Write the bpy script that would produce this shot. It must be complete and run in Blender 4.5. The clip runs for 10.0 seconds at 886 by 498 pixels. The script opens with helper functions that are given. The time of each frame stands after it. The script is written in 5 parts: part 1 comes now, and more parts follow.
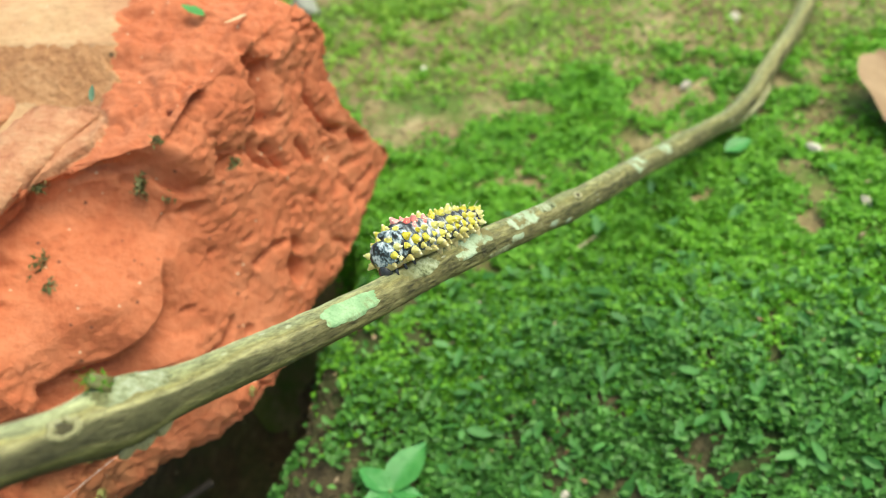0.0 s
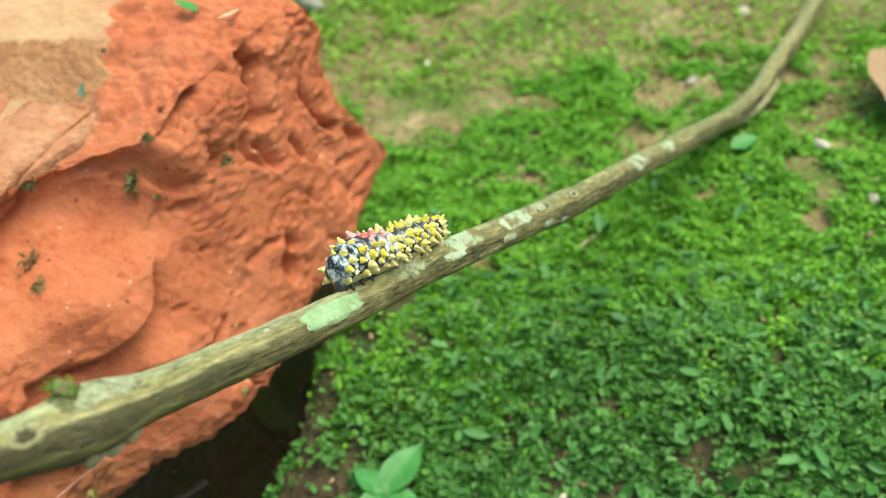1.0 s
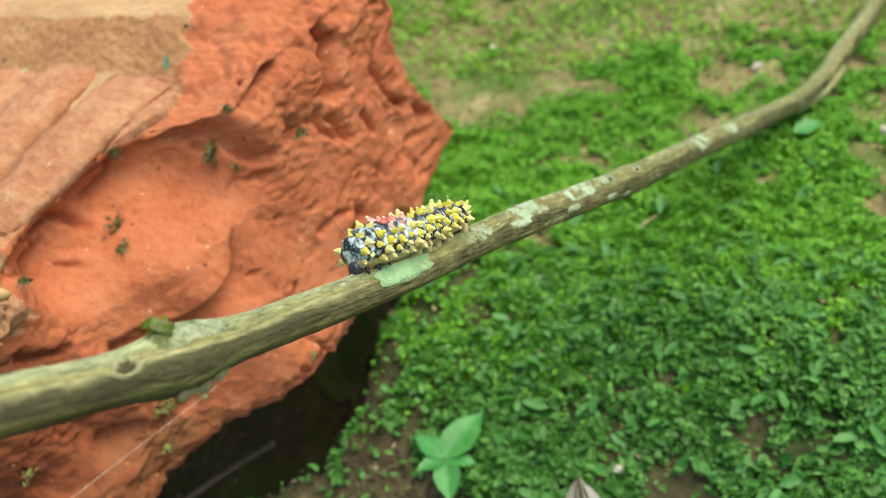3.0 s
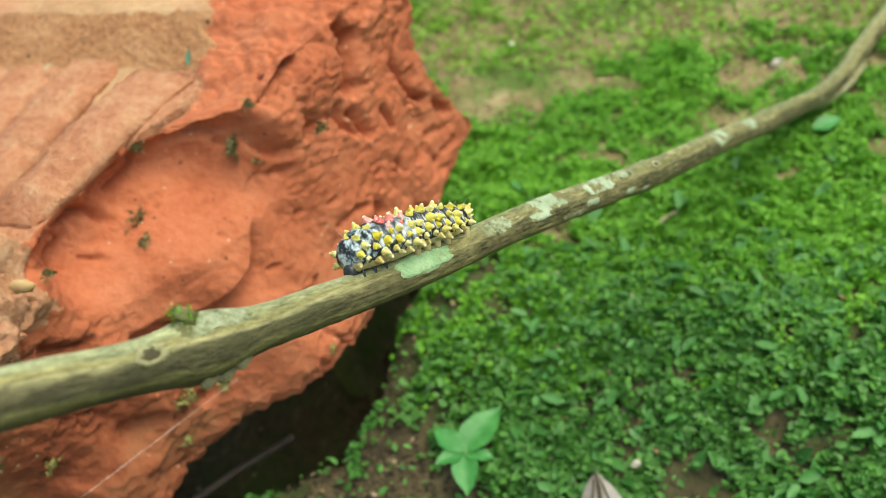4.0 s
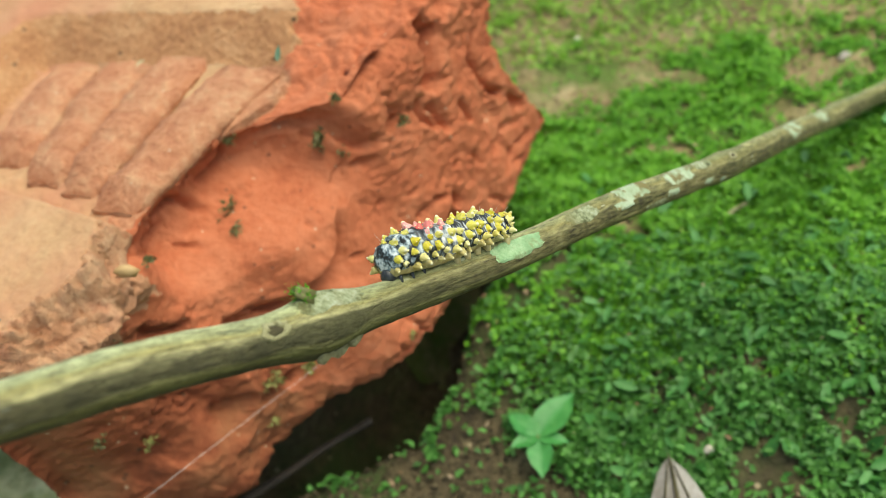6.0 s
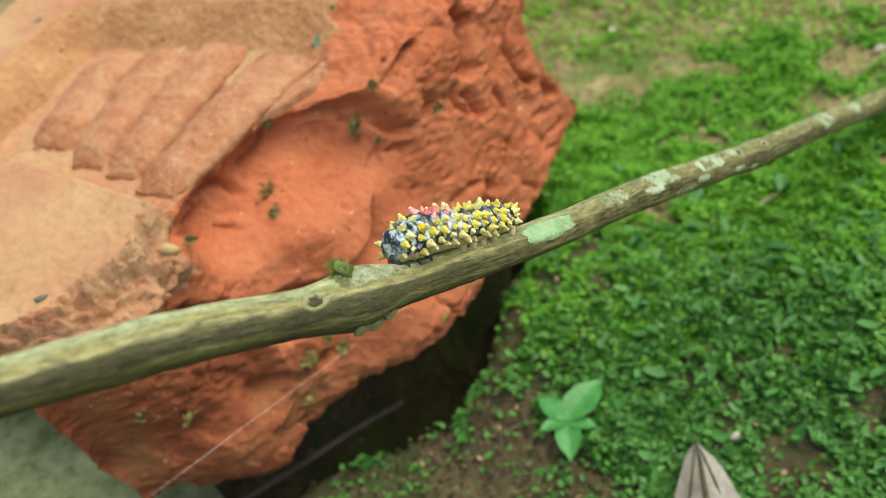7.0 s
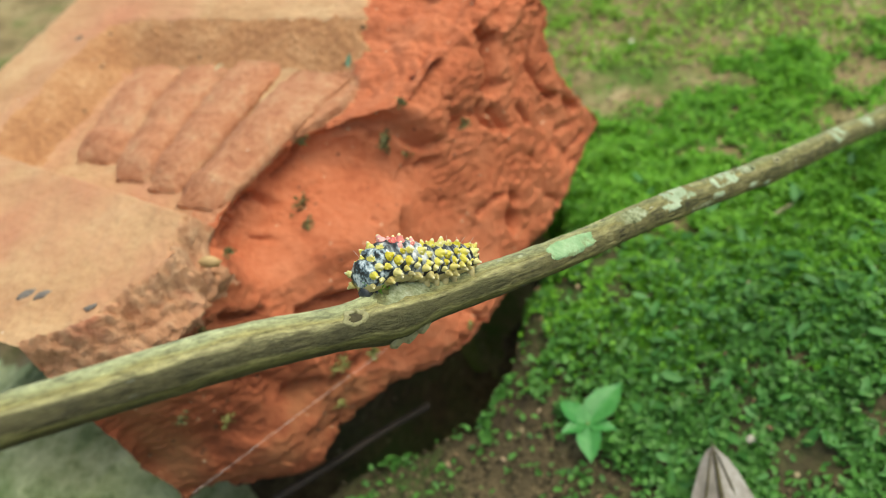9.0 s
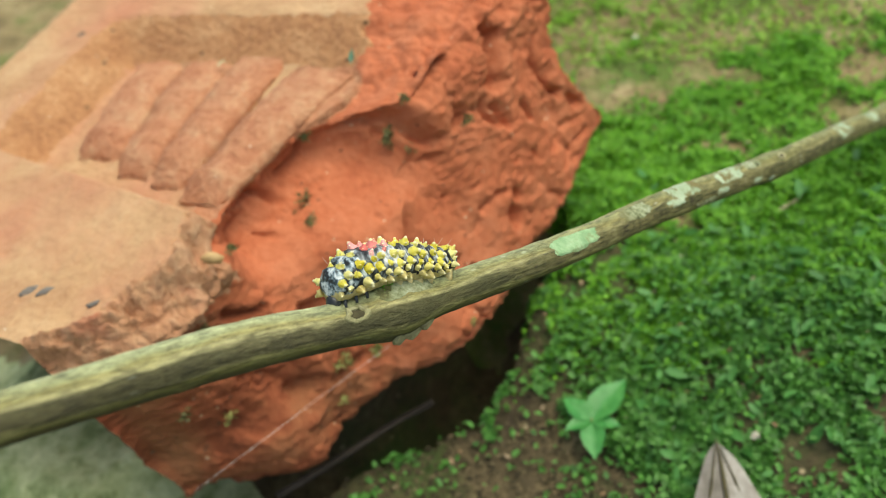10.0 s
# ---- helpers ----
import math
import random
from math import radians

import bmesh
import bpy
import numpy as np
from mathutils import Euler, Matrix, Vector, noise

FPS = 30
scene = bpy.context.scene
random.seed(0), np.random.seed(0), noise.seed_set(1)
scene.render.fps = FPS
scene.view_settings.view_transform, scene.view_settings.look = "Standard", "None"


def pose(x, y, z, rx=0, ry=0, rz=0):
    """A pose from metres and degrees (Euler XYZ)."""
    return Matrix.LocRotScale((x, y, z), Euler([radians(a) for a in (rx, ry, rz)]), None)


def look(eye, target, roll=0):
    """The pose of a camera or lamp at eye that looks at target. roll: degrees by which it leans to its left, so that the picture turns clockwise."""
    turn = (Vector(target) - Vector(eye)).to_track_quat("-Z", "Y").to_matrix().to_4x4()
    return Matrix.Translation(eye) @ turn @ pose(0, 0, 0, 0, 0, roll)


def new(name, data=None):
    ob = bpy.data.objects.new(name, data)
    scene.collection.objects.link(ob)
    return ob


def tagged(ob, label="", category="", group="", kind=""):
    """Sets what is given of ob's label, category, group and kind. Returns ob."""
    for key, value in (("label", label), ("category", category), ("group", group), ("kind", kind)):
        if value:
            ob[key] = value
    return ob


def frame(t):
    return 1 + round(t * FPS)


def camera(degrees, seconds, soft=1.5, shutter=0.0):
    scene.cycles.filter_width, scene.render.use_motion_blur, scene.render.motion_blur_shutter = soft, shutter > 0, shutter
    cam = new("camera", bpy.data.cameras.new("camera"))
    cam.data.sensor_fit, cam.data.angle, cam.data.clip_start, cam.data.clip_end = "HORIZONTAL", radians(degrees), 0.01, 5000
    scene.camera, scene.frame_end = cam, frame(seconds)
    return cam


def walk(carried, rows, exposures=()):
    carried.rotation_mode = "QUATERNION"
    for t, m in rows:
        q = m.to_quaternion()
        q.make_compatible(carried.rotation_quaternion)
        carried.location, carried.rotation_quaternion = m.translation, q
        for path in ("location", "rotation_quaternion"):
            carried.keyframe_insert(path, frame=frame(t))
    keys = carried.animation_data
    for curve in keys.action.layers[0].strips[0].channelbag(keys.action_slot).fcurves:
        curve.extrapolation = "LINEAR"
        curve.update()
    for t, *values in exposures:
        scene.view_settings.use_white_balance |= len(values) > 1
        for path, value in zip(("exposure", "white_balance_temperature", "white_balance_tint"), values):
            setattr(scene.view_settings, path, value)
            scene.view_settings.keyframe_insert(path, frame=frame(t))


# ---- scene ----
# The camera: a phone held a hand's width over a twig, drifting back and turning left.
cam = camera(46.9, 10.0, soft=0.9)
PATH = [
    (0.0, 0.00000, 0.00000, 0.17620, 49.578, 5.622, 0.013),
    (0.5, 0.00142, 0.00108, 0.17354, 49.475, 5.796, 0.736),
    (1.0, 0.00432, 0.00335, 0.17434, 49.323, 6.106, 0.849),
    (1.5, 0.00322, 0.00221, 0.17469, 49.252, 6.229, 1.205),
    (2.0, 0.00252, 0.00010, 0.17667, 49.294, 6.801, 2.335),
    (2.5, 0.00308, -0.00260, 0.17596, 49.258, 7.031, 3.311),
    (4.0, 0.00266, -0.00608, 0.17565, 49.334, 7.704, 4.906),
    (4.5, 0.00264, -0.00633, 0.17636, 49.312, 7.948, 5.013),
    (5.0, 0.00160, -0.00916, 0.17626, 49.284, 8.219, 5.217),
    (5.5, -0.00109, -0.01081, 0.18001, 49.332, 8.543, 5.590),
    (6.0, -0.00324, -0.01307, 0.18018, 49.407, 9.240, 7.009),
    (7.5, -0.00155, -0.02097, 0.18376, 49.317, 10.098, 9.285),
    (8.0, 0.00001, -0.02381, 0.18747, 49.251, 10.459, 9.543),
    (8.5, -0.00062, -0.02275, 0.18990, 49.310, 10.337, 9.549),
    (9.0, -0.00176, -0.02355, 0.19038, 49.422, 10.513, 9.716),
    (9.5, -0.00231, -0.02348, 0.18993, 49.369, 10.650, 9.870),
    (10.0, -0.00185, -0.02304, 0.18977, 49.266, 10.682, 9.847),
]
walk(cam, [(t, pose(*row)) for t, *row in PATH], exposures=[(0.0, 0.92, 7000, -1), (2.5, 0.77, 7000, 0), (5.5, 0.62, 7000, 1), (10.0, 0.52, 7000, 3)])
cam.data.dof.use_dof = True
cam.data.dof.focus_distance = 0.150
cam.data.dof.aperture_fstop = 24.0

# ---- light: open shade under a bright overcast sky ----
SUN_ELEVATION, SUN_AZIMUTH = 71.0, 80.0
world = bpy.data.worlds.new("world")
scene.world = world
world.use_nodes = True
wn = world.node_tree
sky = wn.nodes.new("ShaderNodeTexSky")
sky.sky_type = "NISHITA"
sky.sun_disc = False
sky.sun_elevation = radians(SUN_ELEVATION)
sky.sun_rotation = radians(SUN_AZIMUTH)
sky.air_density, sky.dust_density, sky.ozone_density = 1.0, 4.0, 0.6
wn.nodes["Background"].inputs[1].default_value = 0.105
wn.links.new(sky.outputs[0], wn.nodes["Background"].inputs[0])
sun_data = bpy.data.lights.new("sun", "SUN")
sun_data.energy, sun_data.angle, sun_data.color = 1.7, radians(60), (1.0, 0.96, 0.86)
sun = new("sun", sun_data)
az, el = radians(SUN_AZIMUTH), radians(SUN_ELEVATION)
sun.matrix_world = look((0, 0, 0), (-math.sin(az) * math.cos(el), -math.cos(az) * math.cos(el), -math.sin(el)))

# ---- materials ----
MM = 0.001


def material(name, stops, scale, detail=6.0, rough=0.8, bump=0.3, bump_scale=None, bump_mm=0.3, fine=0.25, space="Position",
             island=0.0, random_hue=0.0, second=None, stretch=None, sheen=0.0, translucent=0.0, coat=0.0, specks=()):
    """A surface whose colour runs through stops (position, colour) by noise at two scales, with fine relief."""
    m = bpy.data.materials.new(name)
    m.use_nodes = True
    nt = m.node_tree
    n, l = nt.nodes, nt.links
    bsdf = n["Principled BSDF"]
    bsdf.inputs["Roughness"].default_value = rough
    if space == "UV":
        vec = n.new("ShaderNodeTexCoord").outputs["UV"]
    elif space == "Position":
        vec = n.new("ShaderNodeNewGeometry").outputs["Position"]
    else:
        vec = n.new("ShaderNodeTexCoord").outputs["Object"]
    if stretch:
        mp = n.new("ShaderNodeMapping")
        mp.inputs["Scale"].default_value = stretch
        l.new(vec, mp.inputs["Vector"])
        vec = mp.outputs["Vector"]
    big = n.new("ShaderNodeTexNoise")
    big.inputs["Scale"].default_value, big.inputs["Detail"].default_value = scale, detail
    big.inputs["Roughness"].default_value = 0.6
    l.new(vec, big.inputs["Vector"])
    small = n.new("ShaderNodeTexNoise")
    small.inputs["Scale"].default_value, small.inputs["Detail"].default_value = bump_scale or scale * 8, 5.0
    small.inputs["Roughness"].default_value = 0.65
    l.new(vec, small.inputs["Vector"])
    mix = n.new("ShaderNodeMix")
    mix.data_type = "FLOAT"
    mix.inputs[0].default_value = fine
    l.new(big.outputs["Fac"], mix.inputs[2])
    l.new(small.outputs["Fac"], mix.inputs[3])
    fac = mix.outputs[0]
    if island:
        src = n.new("ShaderNodeNewGeometry").outputs["Random Per Island"]
        m2 = n.new("ShaderNodeMix")
        m2.data_type = "FLOAT"
        m2.inputs[0].default_value = island
        l.new(fac, m2.inputs[2])
        l.new(src, m2.inputs[3])
        fac = m2.outputs[0]
    if random_hue:
        src = n.new("ShaderNodeObjectInfo").outputs["Random"]
        m3 = n.new("ShaderNodeMix")
        m3.data_type = "FLOAT"
        m3.inputs[0].default_value = random_hue
        l.new(fac, m3.inputs[2])
        l.new(src, m3.inputs[3])
        fac = m3.outputs[0]
    ramp = n.new("ShaderNodeValToRGB")
    e = ramp.color_ramp.elements
    while len(e) < len(stops):
        e.new(0.5)
    for el_, (p, c) in zip(e, stops):
        el_.position, el_.color = p, (*c, 1)
    l.new(fac, ramp.inputs["Fac"])
    colour = ramp.outputs["Color"]
    if second:
        # a second colour in patches of its own: (colour, scale, from, to)
        c2, sc2, lo, hi = second
        pn = n.new("ShaderNodeTexNoise")
        pn.inputs["Scale"].default_value, pn.inputs["Detail"].default_value = sc2, 7.0
        pn.inputs["Roughness"].default_value = 0.62
        l.new(vec, pn.inputs["Vector"])
        mr = n.new("ShaderNodeMapRange")
        mr.inputs["From Min"].default_value, mr.inputs["From Max"].default_value = lo, hi
        l.new(pn.outputs["Fac"], mr.inputs["Value"])
        mc = n.new("ShaderNodeMix")
        mc.data_type = "RGBA"
        l.new(mr.outputs["Result"], mc.inputs[0])
        l.new(colour, mc.inputs[6])
        mc.inputs[7].default_value = (*c2, 1)
        colour = mc.outputs[2]
    for c3, sc3, size3 in specks:
        # sparse grains: (colour, scale, share of a cell)
        vo = n.new("ShaderNodeTexVoronoi")
        vo.inputs["Scale"].default_value = sc3
        l.new(vec, vo.inputs["Vector"])
        ms3 = n.new("ShaderNodeMapRange")
        ms3.inputs["From Min"].default_value, ms3.inputs["From Max"].default_value = size3, size3 * 0.6
        l.new(vo.outputs["Distance"], ms3.inputs["Value"])
        sep = n.new("ShaderNodeSeparateColor")
        l.new(vo.outputs["Color"], sep.inputs[0])
        gate = n.new("ShaderNodeMath")
        gate.operation = "GREATER_THAN"
        gate.inputs[1].default_value = 0.6
        l.new(sep.outputs[0], gate.inputs[0])
        mul = n.new("ShaderNodeMath")
        mul.operation = "MULTIPLY"
        l.new(ms3.outputs["Result"], mul.inputs[0])
        l.new(gate.outputs[0], mul.inputs[1])
        mc3 = n.new("ShaderNodeMix")
        mc3.data_type = "RGBA"
        l.new(mul.outputs[0], mc3.inputs[0])
        l.new(colour, mc3.inputs[6])
        mc3.inputs[7].default_value = (*c3, 1)
        colour = mc3.outputs[2]
    l.new(colour, bsdf.inputs["Base Color"])
    if bump:
        b = n.new("ShaderNodeBump")
        b.inputs["Strength"].default_value, b.inputs["Distance"].default_value = bump, bump_mm * MM
        l.new(small.outputs["Fac"], b.inputs["Height"])
        l.new(b.outputs["Normal"], bsdf.inputs["Normal"])
    if sheen:
        bsdf.inputs["Sheen Weight"].default_value = sheen
    if coat:
        bsdf.inputs["Coat Weight"].default_value = coat
    if translucent:
        tr = n.new("ShaderNodeBsdfTranslucent")
        l.new(colour, tr.inputs["Color"])
        ms = n.new("ShaderNodeMixShader")
        ms.inputs[0].default_value = translucent
        l.new(bsdf.outputs[0], ms.inputs[1])
        l.new(tr.outputs[0], ms.inputs[2])
        l.new(ms.outputs[0], n["Material Output"].inputs["Surface"])
    return m


M_FRACTURE = material("fired_clay_fracture", [(0.30, (0.33, 0.085, 0.036)), (0.46, (0.50, 0.146, 0.062)), (0.62, (0.585, 0.205, 0.098))],
                      60, rough=0.92, bump=1.0, bump_scale=420, bump_mm=0.8, fine=0.4, second=((0.50, 0.25, 0.12), 26, 0.58, 0.80),
                      specks=(((0.22, 0.075, 0.04), 260, 0.13), ((0.62, 0.42, 0.27), 300, 0.12)))
# Dirt-stained break, darkened further to paint the shade low on its near end.
M_STAINSHADE = material("stained_shaded_fracture", [(0.30, (0.15, 0.042, 0.017)), (0.46, (0.27, 0.074, 0.029)), (0.62, (0.37, 0.115, 0.048))],
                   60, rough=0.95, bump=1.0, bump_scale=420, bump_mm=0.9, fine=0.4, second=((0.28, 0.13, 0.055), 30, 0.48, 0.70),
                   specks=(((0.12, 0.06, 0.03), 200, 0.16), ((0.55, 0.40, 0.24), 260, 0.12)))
M_CORE = material("crumbled_sandy_core", [(0.30, (0.30, 0.14, 0.070)), (0.46, (0.52, 0.27, 0.145)), (0.62, (0.66, 0.43, 0.26))],
                  80, rough=0.95, bump=1.0, bump_scale=420, bump_mm=1.8, fine=0.45, second=((0.44, 0.125, 0.066), 40, 0.50, 0.66))
M_OCHRE = material("ochre_stone", [(0.3, (0.42, 0.27, 0.11)), (0.7, (0.60, 0.42, 0.20))], 300, rough=0.6, bump_scale=900, bump_mm=0.2)
M_SKIN = material("sanded_clay_skin", [(0.30, (0.39, 0.205, 0.10)), (0.5, (0.52, 0.325, 0.17)), (0.68, (0.60, 0.41, 0.235))],
                  60, rough=0.9, bump=0.6, bump_scale=700, bump_mm=0.6, fine=0.35, second=((0.50, 0.23, 0.13), 20, 0.42, 0.66),
                  specks=(((0.16, 0.12, 0.09), 70, 0.12), ((0.66, 0.55, 0.42), 210, 0.07)))
M_RIB = material("pressed_clay_rib", [(0.32, (0.40, 0.142, 0.066)), (0.5, (0.56, 0.262, 0.138)), (0.66, (0.64, 0.39, 0.225))],
                 110, rough=0.9, bump=1.0, bump_scale=520, bump_mm=1.6, fine=0.45, specks=(((0.66, 0.50, 0.36), 210, 0.08),))
M_WALL = material("brown_sandy_slope", [(0.32, (0.33, 0.145, 0.062)), (0.5, (0.50, 0.255, 0.115)), (0.66, (0.62, 0.37, 0.19))],
                  90, rough=0.92, bump=1.0, bump_scale=600, bump_mm=1.2, fine=0.45, specks=(((0.17, 0.10, 0.05), 190, 0.14), ((0.62, 0.46, 0.30), 260, 0.09)))
M_FILM = material("algae_filmed_silt", [(0.38, (0.17, 0.22, 0.075)), (0.48, (0.46, 0.53, 0.25)), (0.60, (0.72, 0.77, 0.44))],
                  60, rough=0.95, bump=1.0, bump_scale=260, bump_mm=2.0, fine=0.35, second=((0.20, 0.30, 0.10), 24, 0.50, 0.66))
# Wet near soil, its colour taken darker still for the shade by the brick.
M_WETSHADE = material("wet_shaded_soil", [(0.32, (0.028, 0.020, 0.010)), (0.5, (0.095, 0.072, 0.034)), (0.68, (0.25, 0.195, 0.10))],
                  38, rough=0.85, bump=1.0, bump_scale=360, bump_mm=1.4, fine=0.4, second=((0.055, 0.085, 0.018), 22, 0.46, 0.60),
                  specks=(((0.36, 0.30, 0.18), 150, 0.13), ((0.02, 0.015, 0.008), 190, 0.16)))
M_SOIL = material("damp_soil", [(0.30, (0.075, 0.055, 0.024)), (0.5, (0.26, 0.205, 0.095)), (0.66, (0.48, 0.40, 0.225))],
                  45, rough=0.95, bump=0.9, bump_scale=420, bump_mm=1.2, fine=0.35, second=((0.10, 0.16, 0.028), 24, 0.48, 0.62))
M_MOSS = material("moss_leaflets", [(0.0, (0.022, 0.090, 0.006)), (0.40, (0.105, 0.33, 0.018)), (0.75, (0.24, 0.57, 0.042)), (1.0, (0.44, 0.74, 0.13))],
                  22, rough=0.55, bump=0.0, island=0.38, translucent=0.3)
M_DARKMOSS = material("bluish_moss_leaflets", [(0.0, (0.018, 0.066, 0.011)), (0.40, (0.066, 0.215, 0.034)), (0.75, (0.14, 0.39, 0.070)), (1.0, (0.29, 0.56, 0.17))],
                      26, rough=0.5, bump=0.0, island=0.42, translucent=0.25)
M_FARMOSS = material("thin_yellow_green_moss", [(0.0, (0.09, 0.20, 0.015)), (0.5, (0.20, 0.42, 0.03)), (1.0, (0.40, 0.58, 0.09))], 26, rough=0.5, bump=0.0, island=0.5, translucent=0.3)
M_WEED = material("bluish_ground_leaves", [(0.0, (0.030, 0.13, 0.024)), (0.5, (0.070, 0.26, 0.050)), (1.0, (0.15, 0.38, 0.11))],
                  60, rough=0.55, bump=0.0, island=0.6, translucent=0.2)
M_LITTER = material("plant_litter", [(0.0, (0.10, 0.060, 0.028)), (0.5, (0.27, 0.17, 0.085)), (1.0, (0.55, 0.44, 0.30))], 60, rough=0.85, bump=0.0, island=0.8)
# Tones lowered to carry the brick's shade in the hollow; all crumbs share them.
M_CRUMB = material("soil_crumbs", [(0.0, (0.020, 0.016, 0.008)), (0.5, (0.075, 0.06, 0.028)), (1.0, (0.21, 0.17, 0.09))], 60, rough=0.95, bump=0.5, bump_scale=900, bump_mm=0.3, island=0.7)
M_LEAF = material("seedling_leaf", [(0.3, (0.055, 0.27, 0.06)), (0.5, (0.08, 0.36, 0.085)), (0.7, (0.14, 0.46, 0.13))],
                  150, rough=0.4, bump=0.3, bump_scale=900, bump_mm=0.2, space="Object", translucent=0.25)
M_STEM = material("seedling_stem", [(0.3, (0.10, 0.24, 0.05)), (0.7, (0.22, 0.34, 0.10))], 300, rough=0.5, space="Object")
M_BARK = material("twig_bark", [(0.37, (0.026, 0.024, 0.010)), (0.45, (0.125, 0.122, 0.042)), (0.54, (0.31, 0.29, 0.105)), (0.67, (0.54, 0.53, 0.27))],
                  200, rough=0.85, bump=1.0, bump_scale=800, bump_mm=1.5, fine=0.55, space="UV", second=((0.115, 0.135, 0.035), 55, 0.46, 0.62),
                  specks=(((0.035, 0.032, 0.016), 620, 0.20), ((0.60, 0.64, 0.48), 480, 0.13)))


def band_bark(m):
    """Lengthwise bands of algae and bare bark round the twig, with its lit top and shaded lower half painted in, fading
    towards its far end.
    """
    n, l = m.node_tree.nodes, m.node_tree.links
    uv = n.new("ShaderNodeUVMap")
    uv.uv_map = "around"
    sep = n.new("ShaderNodeSeparateXYZ")
    l.new(uv.outputs[0], sep.inputs[0])
    wob = n.new("ShaderNodeTexNoise")
    wob.inputs["Scale"].default_value, wob.inputs["Detail"].default_value = 9.0, 6.0
    stretch = n.new("ShaderNodeMapping")
    stretch.inputs["Scale"].default_value = (0.10, 1.2, 1.0)
    l.new(uv.outputs[0], stretch.inputs[0])
    l.new(stretch.outputs[0], wob.inputs["Vector"])
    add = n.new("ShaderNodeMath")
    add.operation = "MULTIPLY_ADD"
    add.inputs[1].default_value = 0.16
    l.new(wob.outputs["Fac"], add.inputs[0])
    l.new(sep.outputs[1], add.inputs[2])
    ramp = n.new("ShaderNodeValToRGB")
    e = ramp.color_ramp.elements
    # Among the bark and algae tones, the dark stops paint the shaded lower half.
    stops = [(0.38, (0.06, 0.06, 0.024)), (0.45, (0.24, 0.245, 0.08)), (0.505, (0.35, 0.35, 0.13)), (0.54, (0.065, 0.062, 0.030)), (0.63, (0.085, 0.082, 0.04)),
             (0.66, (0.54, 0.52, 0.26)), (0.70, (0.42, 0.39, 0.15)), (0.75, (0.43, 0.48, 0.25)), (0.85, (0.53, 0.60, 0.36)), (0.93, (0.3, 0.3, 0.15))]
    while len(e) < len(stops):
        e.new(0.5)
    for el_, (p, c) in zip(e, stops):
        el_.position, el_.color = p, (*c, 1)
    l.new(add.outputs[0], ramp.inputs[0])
    fade = n.new("ShaderNodeMapRange")
    fade.inputs["From Min"].default_value, fade.inputs["From Max"].default_value = 6.0, 13.5
    fade.inputs["To Min"].default_value, fade.inputs["To Max"].default_value = 0.85, 0.38
    l.new(sep.outputs[0], fade.inputs[0])
    mix = n.new("ShaderNodeMix")
    mix.data_type = "RGBA"
    bsdf = n["Principled BSDF"]
    l.new(fade.outputs[0], mix.inputs[0])
    l.new(bsdf.inputs["Base Color"].links[0].from_socket, mix.inputs[6])
    fleck = n.new("ShaderNodeTexNoise")
    fleck.inputs["Scale"].default_value, fleck.inputs["Detail"].default_value, fleck.inputs["Roughness"].default_value = 7.0, 10.0, 0.8
    squeeze = n.new("ShaderNodeMapping")
    squeeze.inputs["Scale"].default_value = (0.45, 3.4, 1.0)
    l.new(uv.outputs[0], squeeze.inputs[0])
    l.new(squeeze.outputs[0], fleck.inputs["Vector"])
    tone = n.new("ShaderNodeMapRange")
    tone.inputs["From Min"].default_value, tone.inputs["From Max"].default_value = 0.36, 0.66
    tone.inputs["To Min"].default_value, tone.inputs["To Max"].default_value = 0.28, 1.6
    l.new(fleck.outputs["Fac"], tone.inputs[0])
    grain = n.new("ShaderNodeMix")
    grain.data_type, grain.blend_type = "RGBA", "MULTIPLY"
    grain.inputs[0].default_value = 1.0
    l.new(ramp.outputs[0], grain.inputs[6])
    l.new(tone.outputs[0], grain.inputs[7])
    l.new(grain.outputs[2], mix.inputs[7])
    l.new(mix.outputs[2], bsdf.inputs["Base Color"])


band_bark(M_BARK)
M_CRUST = material("weathered_grey_green_crust", [(0.40, (0.07, 0.085, 0.035)), (0.465, (0.24, 0.285, 0.145)), (0.53, (0.36, 0.415, 0.25)), (0.63, (0.52, 0.58, 0.42))],
                   260, rough=0.9, bump=1.0, bump_scale=1100, bump_mm=0.7, fine=0.5, second=((0.20, 0.20, 0.075), 120, 0.44, 0.62))
M_PALEBARK = material("pale_bark", [(0.3, (0.20, 0.195, 0.085)), (0.5, (0.38, 0.375, 0.20)), (0.7, (0.56, 0.57, 0.37))], 420, rough=0.9, bump=1.0, bump_scale=1500, bump_mm=0.5, fine=0.4,
                      second=((0.22, 0.22, 0.09), 260, 0.5, 0.62))
M_LICHEN = material("mint_lichen", [(0.3, (0.20, 0.38, 0.18)), (0.5, (0.31, 0.52, 0.27)), (0.7, (0.46, 0.65, 0.39))],
                    500, rough=0.9, bump=0.9, bump_scale=1600, bump_mm=0.5, second=((0.24, 0.26, 0.11), 330, 0.54, 0.68))
M_GREYLICHEN = material("pale_grey_lichen", [(0.3, (0.28, 0.38, 0.22)), (0.5, (0.40, 0.52, 0.34)), (0.7, (0.54, 0.66, 0.48))],
                        500, rough=0.9, bump=0.9, bump_scale=1600, bump_mm=0.5, second=((0.22, 0.20, 0.08), 420, 0.47, 0.58))
M_TUFT = material("dark_moss_tuft", [(0.0, (0.06, 0.055, 0.02)), (0.5, (0.13, 0.135, 0.045)), (1.0, (0.27, 0.27, 0.10))], 300, rough=0.6, bump=0.0, island=0.6)
